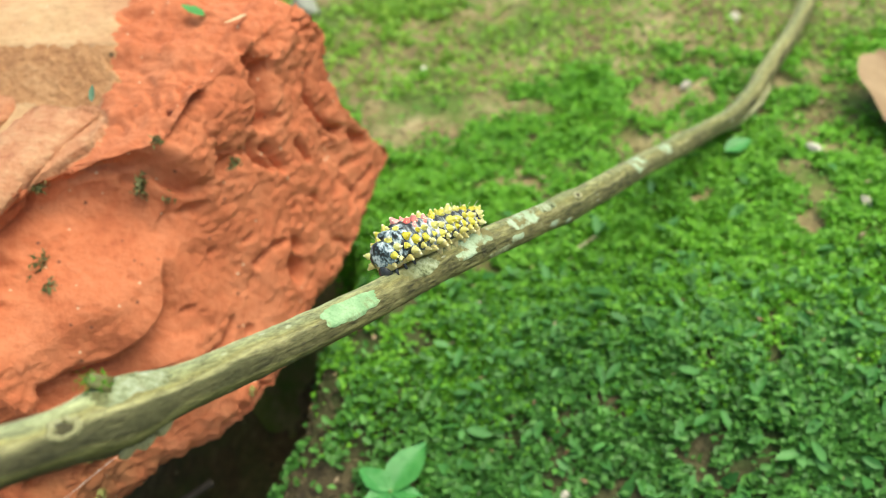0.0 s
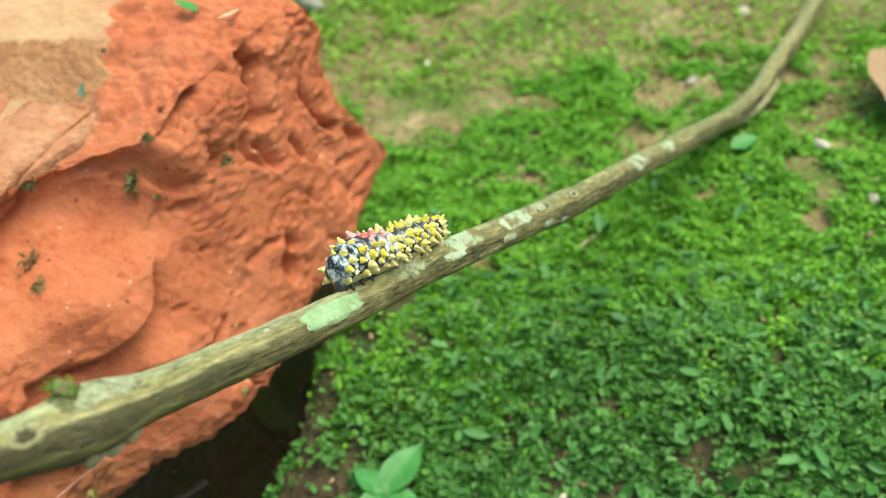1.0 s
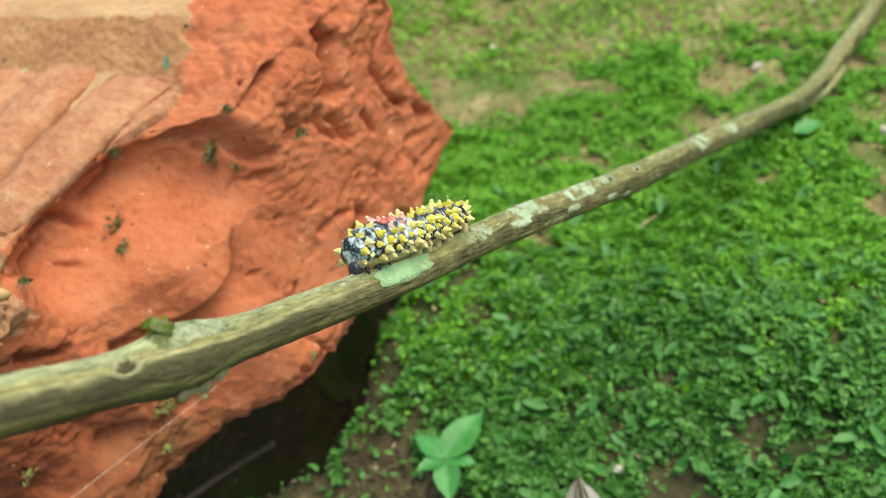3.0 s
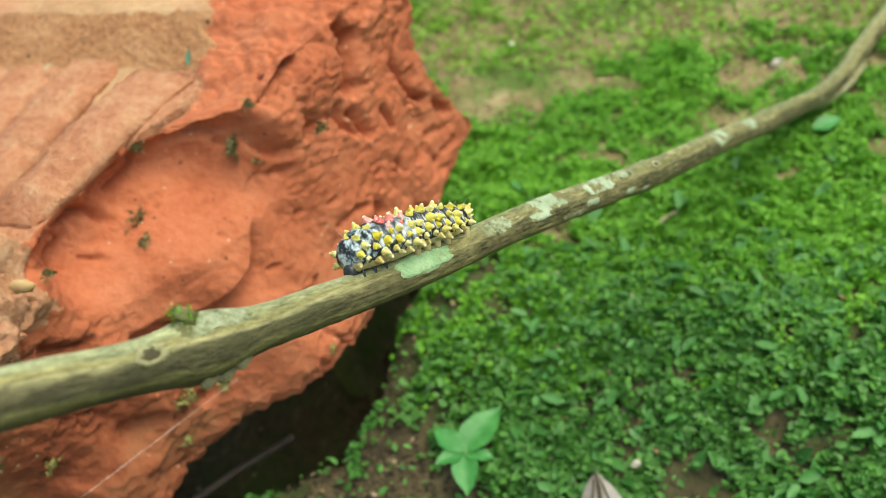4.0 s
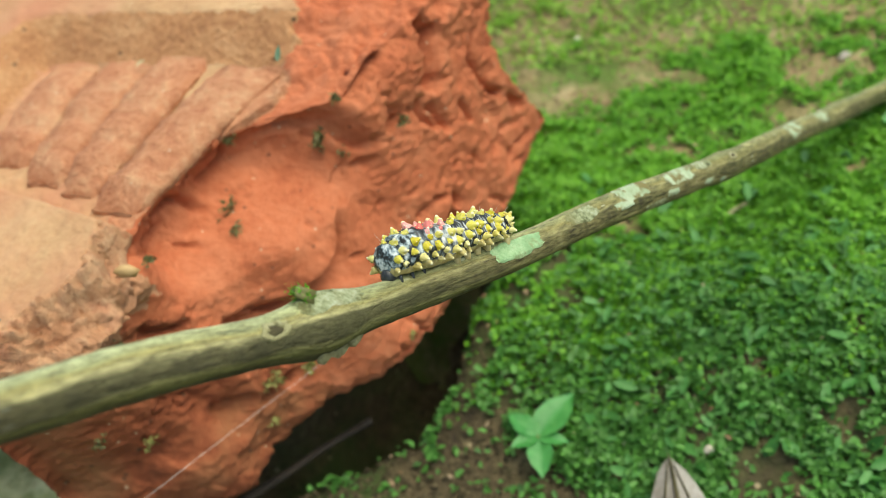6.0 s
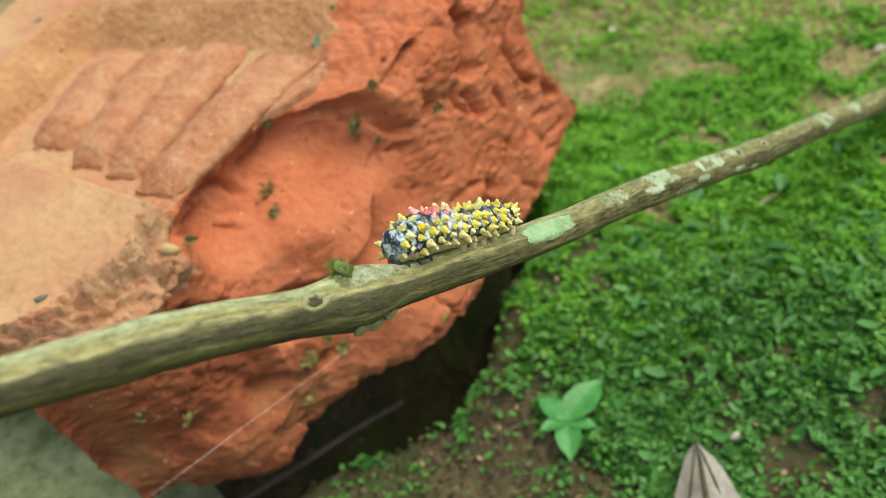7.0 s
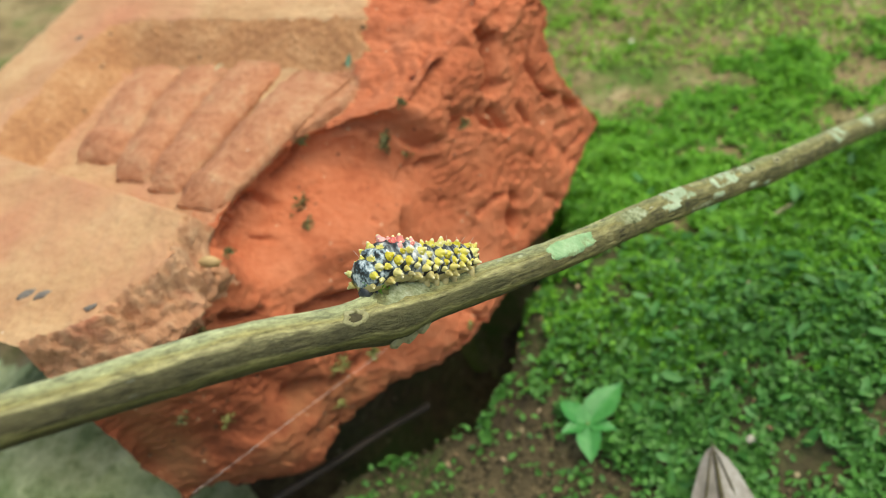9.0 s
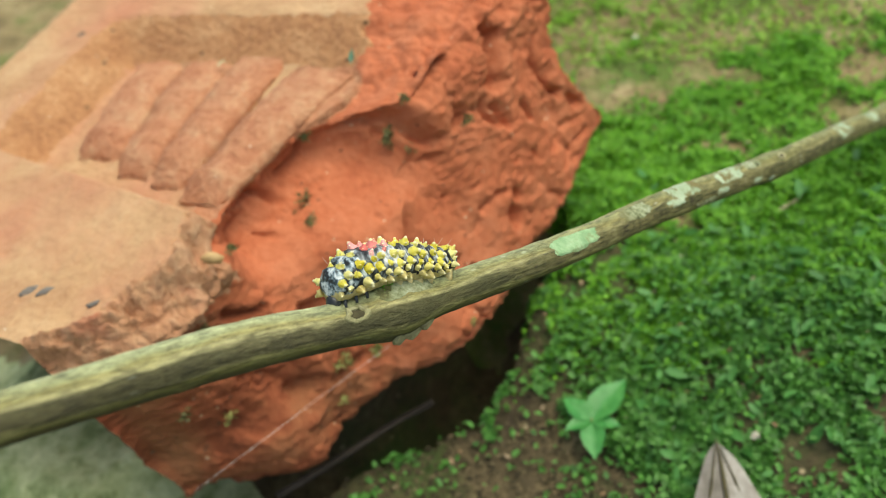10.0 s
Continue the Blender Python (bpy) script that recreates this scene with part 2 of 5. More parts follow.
M_SPOT = material("yellow_green_flecks", [(0.0, (0.10, 0.12, 0.03)), (0.5, (0.26, 0.27, 0.075)), (1.0, (0.46, 0.42, 0.17))], 300, rough=0.8, bump=0.0, island=0.7)
M_FROND = material("blue_green_scrap", [(0.3, (0.12, 0.26, 0.16)), (0.7, (0.30, 0.46, 0.30))], 300, rough=0.5, bump=0.0)
M_SCAR = material("dark_scar", [(0.3, (0.04, 0.035, 0.018)), (0.7, (0.12, 0.11, 0.05))], 400, rough=0.95)
M_SOOT = material("soot", [(0.3, (0.10, 0.09, 0.08)), (0.7, (0.26, 0.24, 0.21))], 300, rough=0.9)
M_PEBBLE = material("pale_pebble", [(0.3, (0.42, 0.38, 0.30)), (0.7, (0.68, 0.64, 0.55))], 200, rough=0.8, bump_scale=900, random_hue=0.3)
M_SLATE = material("blue_grey_stone", [(0.3, (0.10, 0.13, 0.17)), (0.7, (0.36, 0.42, 0.48))], 250, rough=0.6, bump_scale=900)
M_GREYSTONE = material("pale_grey_stone", [(0.3, (0.22, 0.23, 0.19)), (0.7, (0.42, 0.44, 0.38))], 150, rough=0.85, bump_scale=700)
M_DRYLEAF = material("grey_dry_leaf", [(0.3, (0.09, 0.08, 0.06)), (0.48, (0.25, 0.235, 0.20)), (0.7, (0.48, 0.47, 0.44))],
                     120, rough=0.75, bump=0.6, bump_scale=700, bump_mm=0.4, stretch=(1, 0.55, 1), space="Object")
M_TANLEAF = material("tan_dry_leaf", [(0.3, (0.24, 0.15, 0.075)), (0.7, (0.40, 0.28, 0.16))], 60, rough=0.7, bump_scale=500, space="Object")
M_DEADWOOD = material("dark_dead_stick", [(0.3, (0.028, 0.022, 0.015)), (0.7, (0.085, 0.064, 0.046))], 160, rough=0.9)
M_SILK = material("silk", [(0.3, (0.7, 0.68, 0.62)), (0.7, (0.85, 0.84, 0.8))], 400, rough=0.35, bump=0.0)
M_STRAW = material("straw", [(0.3, (0.45, 0.38, 0.20)), (0.7, (0.62, 0.56, 0.34))], 300, rough=0.6)
M_BODY = material("caterpillar_skin", [(0.44, (0.008, 0.009, 0.011)), (0.53, (0.028, 0.034, 0.04)), (0.59, (0.20, 0.24, 0.27)), (0.66, (0.60, 0.65, 0.66))],
                  1300, detail=2.0, rough=0.4, bump=0.5, bump_scale=2500, bump_mm=0.15, fine=0.1, space="Object", stretch=(1.2, 0.32, 0.32), random_hue=0.1)
M_PALEBODY = material("caterpillar_saddle", [(0.36, (0.010, 0.012, 0.014)), (0.44, (0.07, 0.09, 0.10)), (0.52, (0.32, 0.38, 0.41)), (0.60, (0.74, 0.77, 0.77))],
                      900, detail=3.0, rough=0.35, bump=0.5, bump_scale=2500, bump_mm=0.15, fine=0.1, space="Object", stretch=(0.8, 0.5, 0.5), random_hue=0.1)
M_BELLY = material("pale_belly", [(0.3, (0.54, 0.45, 0.17)), (0.7, (0.76, 0.68, 0.36))], 500, rough=0.5, bump_scale=2500, bump_mm=0.1, space="Object", translucent=0.15)
M_YELLOW = material("yellow_tubercle", [(0.3, (0.76, 0.66, 0.04)), (0.5, (0.85, 0.80, 0.13)), (0.7, (0.90, 0.88, 0.38))],
                    900, rough=0.38, bump=0.8, bump_scale=2600, bump_mm=0.25, space="Object", random_hue=0.4, translucent=0.2)
M_PALEYELLOW = material("pale_yellow_tubercle", [(0.3, (0.78, 0.70, 0.16)), (0.7, (0.88, 0.85, 0.40))], 900, rough=0.4, space="Object", random_hue=0.4, bump=0.0, translucent=0.2)
M_CREAM = material("cream_tubercle", [(0.3, (0.66, 0.56, 0.18)), (0.7, (0.80, 0.74, 0.36))], 900, rough=0.4, space="Object", random_hue=0.4, bump=0.0, translucent=0.25)
M_RED = material("red_tubercle", [(0.3, (0.70, 0.14, 0.12)), (0.7, (0.84, 0.46, 0.44))], 900, rough=0.4, space="Object", random_hue=0.5, bump=0.0)
M_TIP = material("pale_tip", [(0.3, (0.80, 0.74, 0.34)), (0.7, (0.90, 0.87, 0.62))], 900, rough=0.4, space="Object", random_hue=0.4, bump=0.0)
M_FRONT = material("blue_grey_mottled_skin", [(0.40, (0.008, 0.010, 0.012)), (0.455, (0.05, 0.08, 0.095)), (0.51, (0.26, 0.36, 0.41)), (0.59, (0.68, 0.76, 0.78))],
                   620, detail=3.0, rough=0.35, bump=0.5, bump_scale=2500, bump_mm=0.15, fine=0.15, space="Object", random_hue=0.05)
M_HEAD = material("black_head", [(0.3, (0.010, 0.011, 0.012)), (0.6, (0.045, 0.055, 0.06)), (0.75, (0.25, 0.28, 0.30))], 700, rough=0.25, space="Object", bump=0.2)
M_BRISTLE = material("bristle", [(0.3, (0.5, 0.48, 0.4)), (0.7, (0.7, 0.68, 0.6))], 400, rough=0.4, bump=0.0)


# ---- small mesh helpers ----
def mesh_from(name, verts, faces, mats, smooth=True, index=None):
    me = bpy.data.meshes.new(name)
    me.from_pydata([tuple(v) for v in verts], [], [tuple(f) for f in faces])
    for m in mats if isinstance(mats, (list, tuple)) else [mats]:
        me.materials.append(m)
    if smooth:
        me.polygons.foreach_set("use_smooth", [True] * len(me.polygons))
    if index is not None:
        me.polygons.foreach_set("material_index", index)
    me.update()
    return me


def part(name, data, mat, parent, label=""):
    """Links a mesh, or a bmesh, as one object under a thing or a part."""
    if isinstance(data, bmesh.types.BMesh):
        me = bpy.data.meshes.new(name)
        data.to_mesh(me)
        data.free()
        me.materials.append(mat)
        me.polygons.foreach_set("use_smooth", [True] * len(me.polygons))
        data = me
    ob = new(name, data)
    ob.parent = parent
    return tagged(ob, label)


def thing(name, label, category, at=(0, 0, 0), group=""):
    ob = new(name)
    ob.location = at
    ob.empty_display_size = 0.005
    return tagged(ob, label, category, group)


def fbm(x, y, z=0.0, octaves=4):
    return noise.fractal(Vector((x, y, z)), 1.0, 2.0, octaves)


def spline(points, n=24):
    """A smooth line through points."""
    p = np.array(points, float)
    p = np.vstack([2 * p[0] - p[1], p, 2 * p[-1] - p[-2]])
    out = []
    for i in range(1, len(p) - 2):
        a, b, c, d = p[i - 1:i + 3]
        for k in range(n):
            t = k / n
            out.append(0.5 * (2 * b + (c - a) * t + (2 * a - 5 * b + 4 * c - d) * t * t + (3 * b - a - 3 * c + d) * t ** 3))
    out.append(p[-2])
    return np.array(out)


def tube(line, radii, sides=10, wobble=0.0, seed=0.0, flat=1.0):
    """Vertices and faces of a tapering round rod along a line, closed at both ends."""
    line = np.array(line, float)
    n = len(line)
    tang = np.gradient(line, axis=0)
    tang /= np.linalg.norm(tang, axis=1)[:, None]
    up = np.array([0.05, 0.66, 0.75])
    verts, faces = [], []
    for i in range(n):
        side = np.cross(tang[i], up)
        side /= np.linalg.norm(side)
        top = np.cross(side, tang[i])
        for k in range(sides):
            a = 2 * math.pi * k / sides
            r = radii[i]
            if wobble:
                q = line[i] * 1000
                r *= 1 + wobble * fbm(q[0] * 0.2 + 2 * math.cos(a) + seed, q[1] * 0.2 + 2 * math.sin(a), q[2] * 0.2, 5) + 0.5 * wobble * math.cos(3 * a + 0.4)
            verts.append(line[i] + side * math.cos(a) * r + top * math.sin(a) * r * flat)
    for i in range(n - 1):
        for k in range(sides):
            k2 = (k + 1) % sides
            faces.append((i * sides + k, i * sides + k2, (i + 1) * sides + k2, (i + 1) * sides + k))
    for i, order in ((0, -1), (n - 1, 1)):
        c = len(verts)
        verts.append(line[i] + tang[i] * order * radii[i] * 0.25)
        for k in range(sides):
            k2 = (k + 1) % sides
            f = (i * sides + k, i * sides + k2, c)
            faces.append(f if order > 0 else f[::-1])
    return verts, faces


def blob(rx, ry, rz, subdiv=2, rough=0.0, seed=0.0, freq=1.5):
    """A rounded lump as a bmesh."""
    bm = bmesh.new()
    bmesh.ops.create_icosphere(bm, subdivisions=subdiv, radius=1.0)
    for v in bm.verts:
        k = 1 + rough * fbm(v.co.x * freq + seed, v.co.y * freq, v.co.z * freq, 3)
        v.co = Vector((v.co.x * rx * k, v.co.y * ry * k, v.co.z * rz * k))
    return bm


# ---- ground ----
def ground_height(x, y):
    """Height of the soil in millimetres: level behind, falling away towards the viewer."""
    edge = 160.0 - 0.20 * x
    d = (edge - y) / 9.0
    soft = 9.0 * (math.log1p(math.exp(min(d, 30.0))))
    dip = -24.0 * math.tanh(0.9 * soft / 24.0)
    rough = 2.2 * fbm(x * 0.018, y * 0.018, 1.7, 3) + 1.0 * fbm(x * 0.09, y * 0.09, 4.0, 4)
    z = dip + rough
    # the brick lies bedded in the soil, with a washed-out hollow under its broken end
    a, b = 0.300 * x + 0.954 * y, -0.954 * x + 0.300 * y
    if b > 68 and 44 < a < 204:
        v = b - face_base(a)
        side = smooth(a, 46, 60) * (1 - smooth(a, 188, 202)) * (1 - smooth(b, 236, 260))
        ragged = v - eased(a, [58, 91, 103, 121, 134, 150, 190], [13, 13, 6, 10, 6, 9, 8]) + 3.0 * fbm(a * 0.08, b * 0.08, 12.0, 3)
        z -= 60.0 * smooth(ragged, -3, 8) * (1 - smooth(v, 42, 62)) * smooth(a, 56, 66) * (1 - smooth(a, 166, 186))
        bed = smooth(v, 42, 58) * side
        z += bed * (0.095 * a - 0.0886 * b - 1.5 - z)
    return z


def axis_steps(lo, hi, fine_lo, fine_hi, step):
    fine = list(np.arange(fine_lo, fine_hi + 0.1, step))
    out, d, v = [], step, fine_hi
    while v < hi:
        d *= 1.35
        v += d
        out.append(min(v, hi))
    low, d, v = [], step, fine_lo
    while v > lo:
        d *= 1.35
        v -= d
        low.append(max(v, lo))
    return low[::-1] + fine + out


def build_ground():
    xs = axis_steps(-60000, 60000, -360, 190, 2.2)
    ys = axis_steps(-60000, 60000, 60, 460, 2.2)
    verts = [(x * MM, y * MM, ground_height(min(max(x, -900.0), 900.0), y) * MM) for y in ys for x in xs]
    w = len(xs)
    faces = [(j * w + i, j * w + i + 1, (j + 1) * w + i + 1, (j + 1) * w + i) for j in range(len(ys) - 1) for i in range(w - 1)]
    film = []
    for f in faces:
        x, y = verts[f[0]][0] / MM, verts[f[0]][1] / MM
        a, b = 0.300 * x + 0.954 * y, -0.954 * x + 0.300 * y
        # 1 is the algae film, 2 the wet near soil with shade in its colour.
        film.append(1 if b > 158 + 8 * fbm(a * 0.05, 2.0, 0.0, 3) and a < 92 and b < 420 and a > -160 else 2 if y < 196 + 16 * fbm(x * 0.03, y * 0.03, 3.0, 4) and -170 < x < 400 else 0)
    tagged(new("ground", mesh_from("ground", verts, faces, [M_SOIL, M_FILM, M_WETSHADE], index=film)), "damp brown soil patched with green moss", "ground", kind="structure")


# ---- the broken brick: its own axes along width (a), length (b) and height (h), in millimetres ----
E1 = Vector((0.300, 0.954, 0.095)).normalized()
E2 = Vector((-0.954, 0.300, -0.089))
E2 = (E2 - E2.dot(E1) * E1).normalized()
E3 = E1.cross(E2).normalized()
BRICK_ORIGIN = Vector((0.0, 0.0, 0.5)) 


def brick_point(a, b, h):
    return (BRICK_ORIGIN + E1 * a + E2 * b + E3 * h) * MM


A0, A1, B1, TOP, RECESS = 58.0, 190.0, 243.0, 72.0, 8.0


def smooth(x, lo, hi):
    t = min(max((x - lo) / (hi - lo), 0.0), 1.0)
    return t * t * (3 - 2 * t)


def slope(x, lo, hi):
    """A straight ramp with slightly rounded ends."""
    t = min(max((x - lo) / (hi - lo), 0.0), 1.0)
    return 0.75 * t + 0.25 * t * t * (3 - 2 * t)


def eased(x, xs, ys):
    """A rounded run through a few heights."""
    return float(sum(np.interp(x + d, xs, ys) for d in (-3.0, -1.0, 1.0, 3.0)) / 4)


def face_base(a):
    """How far along the brick the broken end lies at its foot."""
    return eased(a, [58, 66, 75, 85, 96, 107, 113, 119, 134, 152, 170, 190], [132, 128, 125.5, 121.5, 118.5, 109.5, 102, 93.5, 92, 91, 88.5, 89])


def face_lean(a):
    """How far the broken end leans back with height."""
    return eased(a, [58, 66, 75, 90, 97, 110, 122, 139, 147, 152, 190], [0.28, 0.10, 0.05, 0.10, 0.22, 0.36, 0.43, 0.36, 0.22, 0.19, 0.07])


def foot(a):
    """Height of the lower broken edge, chipped away towards both corners."""
    return eased(a, [58, 69, 77, 83, 88, 96, 105, 112, 120, 138, 165, 180, 190], [2, 5, 1.5, -2, 0.5, 3, 5.5, 6.5, 8.5, 7.5, 9.5, 12, 13.5]) + 1.6 * fbm(a * 0.08, 3.3, 0.0, 4) + 2.6 * abs(fbm(a * 0.22, 8.3, 0.0, 4)) - 0.6


def lip(a):
    """Where the pressed top skin ends."""
    base = eased(a, [58, 62, 67, 77, 86, 92, 97, 103, 115, 126, 133, 138, 146, 152, 160, 170, 190], [153, 149, 140, 136, 132, 134.5, 135, 134.5, 134.5, 133, 129.5, 126, 123.5, 125, 129, 131, 136])
    return base + 1.2 * fbm(a * 0.16, 7.7, 0.0, 4) + 1.5 * smooth(-abs(a - 76), -20, -14) * fbm(a * 0.3, 2.2, 0.0, 3) + 4.0 * smooth(a, 146, 153) * fbm(a * 0.16, 5.2, 1.0, 4)


def overhang(a):
    """Where the thin floor of the recess juts out over the scooped break."""
    return smooth(a, 97, 104) * (1 - smooth(a, 132, 146))


def edge_height(a):
    """Height at which the broken face turns over."""
    return eased(a, [58, 92, 99, 147, 154, 190], [61, 59, 63, 63, 67, 66])


def recess_depth(b):
    """The pressed recess deepens away from the broken end."""
    return RECESS + 1.5 * smooth(b, 150, 205)


def in_recess(a, b):
    near = min(95.5 + 0.15 * (b - 127), 107.5)
    return slope(a, near, near + 4.5) * (1 - slope(a, 154, 167)) * (1 - slope(b, 205, 218))


def top_height(a, b):
    """The top face with its pressed recess."""
    inside = in_recess(a, b)
    front = -1.5 * (1 - smooth(a, 70, 110)) - 1.5 * (1 - smooth(b, 135, 165)) * (1 - smooth(a, 90, 102))
    return TOP + front - recess_depth(b) * inside + 0.5 * fbm(a * 0.08, b * 0.08, 5.0, 3)


# hollows in the broken face: across, up, half width, half height, depth
PITS = [(170, 65, 1.8, 1.8, 5), (167.5, 61.8, 2.0, 2.6, 3), (152, 21.5, 2.2, 3.0, 5), (155, 26, 1.3, 2.0, 3), (152, 52, 2.6, 1.9, 3.2),
        (163, 46, 1.2, 3.5, 1.2), (141, 60, 3.5, 1.4, 2), (182, 44, 2.5, 2.5, 1.5), (186, 30, 2.0, 3.5, 3), (173, 27, 2.4, 1.4, 2), (142.9, 47.6, 1.6, 1.0, 1.5),
        (92, 20, 3.0, 2.0, 3.5), (101, 17, 4.5, 1.6, 3.0), (78, 20, 5.0, 4.0, 2.5), (112, 27, 7.0, 1.2, 2.0), (128, 33, 1.0, 0.7, 1.5),
        (140, 38, 0.9, 0.7, 1.6), (160, 33, 1.1, 0.8, 1.5), (134, 20, 1.4, 1.2, 1.6), (125, 45, 0.8, 0.6, 1.2), (147, 36, 1.2, 0.6, 1.4), (166, 30, 0.9, 1.4, 1.4)]
# cracks and undercut steps in the broken face: half width, depth, and their run across and up
CRACKS = [(1.7, 4.8, ((171.7, 62.2), (169.5, 59.8), (166.9, 56.8), (164.6, 53.6))), (1.0, 3.0, ((158.4, 67.5), (157.5, 65.9), (154, 66.2), (150.3, 65.8))),
          (1.2, 3.2, ((140.5, 63), (142.4, 60.5), (143.2, 56.9), (144.2, 51.4))), (0.9, 2.4, ((161.9, 48.3), (162.2, 45), (163, 41.6))), (0.9, 3.0, ((149.5, 72.0), (151.6, 68.9), (149.7, 66.4), (148.2, 64.5))),
          (0.7, 2.0, ((152.6, 74), (154.7, 71.8), (156.5, 69))), (1.1, 3.0, ((136.8, 68), (136.5, 66), (138, 63.1), (141.6, 60.7), (141.4, 55.9))),
          (0.8, 2.0, ((159.7, 51.8), (158.9, 47.6), (160.3, 43.7))), (0.9, 2.2, ((182.7, 54), (179.4, 48.8), (180.3, 44), (184, 37))), (0.8, 2.0, ((169.8, 43.9), (169.5, 39.2))),
          (1.0, 2.4, ((111, 60), (114.8, 59.4), (117.8, 57), (118.3, 53.5))), (0.7, 1.8, ((104, 55.5), (106.7, 56.7), (109.5, 56.6))), (0.6, 1.5, ((108.9, 52), (110.6, 50.3))),
          (1.0, 2.4, ((102, 36.5), (103.9, 36.1), (106.7, 35.7), (110.4, 33.7), (113, 34))), (0.8, 2.0, ((88, 47.7), (92.8, 44.2), (96, 43))), (0.7, 1.6, ((124, 57), (130, 58), (134, 62))),
          (0.6, 1.4, ((172, 20), (178, 22), (183, 20))), (0.7, 1.6, ((120, 24), (128, 22), (133, 25))), (0.6, 1.4, ((145, 30), (150, 31), (153, 29)))]


def ledge_depth(a, h):
    """The smooth middle of the break ends in a sharp shelf, under which the face steps back."""
    d = eased(a, [98, 103, 106, 110, 113.6, 116.4, 120, 124, 127.3, 131], [36, 35.4, 35.1, 33.8, 35.7, 36.3, 35.9, 36.9, 39, 45]) - h
    w = smooth(a, 96, 102) * (1 - smooth(a, 126, 133))
    return w * (3.6 * smooth(d, -0.3, 0.7) * (1 - smooth(d, 2.5, 10)) - 0.8 * smooth(-d, -0.3, 0.3) * (1 - smooth(-d, 0.5, 7)))


def crack_depth(a, h):
    """How deep the cracks run here."""
    total = 0.0
    for wide, deep, run in CRACKS:
        if not (min(p[0] for p in run) - 3 < a < max(p[0] for p in run) + 3 and min(p[1] for p in run) - 3 < h < max(p[1] for p in run) + 3):
            continue
        best = 9.0
        for (a0, h0), (a1, h1) in zip(run, run[1:]):
            da, dh = a1 - a0, h1 - h0
            t = min(max(((a - a0) * da + (h - h0) * dh) / (da * da + dh * dh), 0.0), 1.0)
            best = min(best, math.hypot(a - a0 - t * da, h - h0 - t * dh))
        total = max(total, deep * math.exp(-(best / wide) ** 2))
    return total


def corner(h):
    """The far corner of the broken end juts out low down and is chipped above."""
    return 6.0 * math.exp(-((h - 18) / 11.0) ** 2) - 3.0 * math.exp(-((h - 41) / 8.0) ** 2) + 1.5 * math.exp(-((h - 56) / 4.0) ** 2) - 2.0 * math.exp(-((h - 51) / 2.0) ** 2)


def face_at(a, h):
    """How far along the brick the broken end lies at height h: scooped out under the lip, set back under the crumbling corner."""
    h_edge, lp = edge_height(a), lip(a)
    b = face_base(a) + face_lean(a) * h
    b += 6.5 * smooth(h, 10, 24) * (1 - smooth(h, 53, 59)) * smooth(-abs(a - 75), -22, -13) - 1.5 * smooth(h, 56, 62) * smooth(-abs(a - 123), -27, -20)
    under = overhang(a)
    if under > 0.001:
        tuck = lp + 3.2 - 3.5 * smooth(h, h_edge - 2.4, h_edge)
        b += under * smooth(h, h_edge - 20, h_edge - 5) * (tuck - b)
    return b


def lean_in(a, b, h):
    """The long side is undercut: it draws in below the top edge."""
    w = 1 - min(max((a - A0) / 70.0, 0.0), 1.0)
    return 0.66 * w * max(0.0, 64 - h) * smooth(b, 140, 160)


def corner_back(a, h):
    """The lower near corner of the broken end is rounded back."""
    return (1 - smooth(a, 58, 84)) * max(0.0, 47 - h)


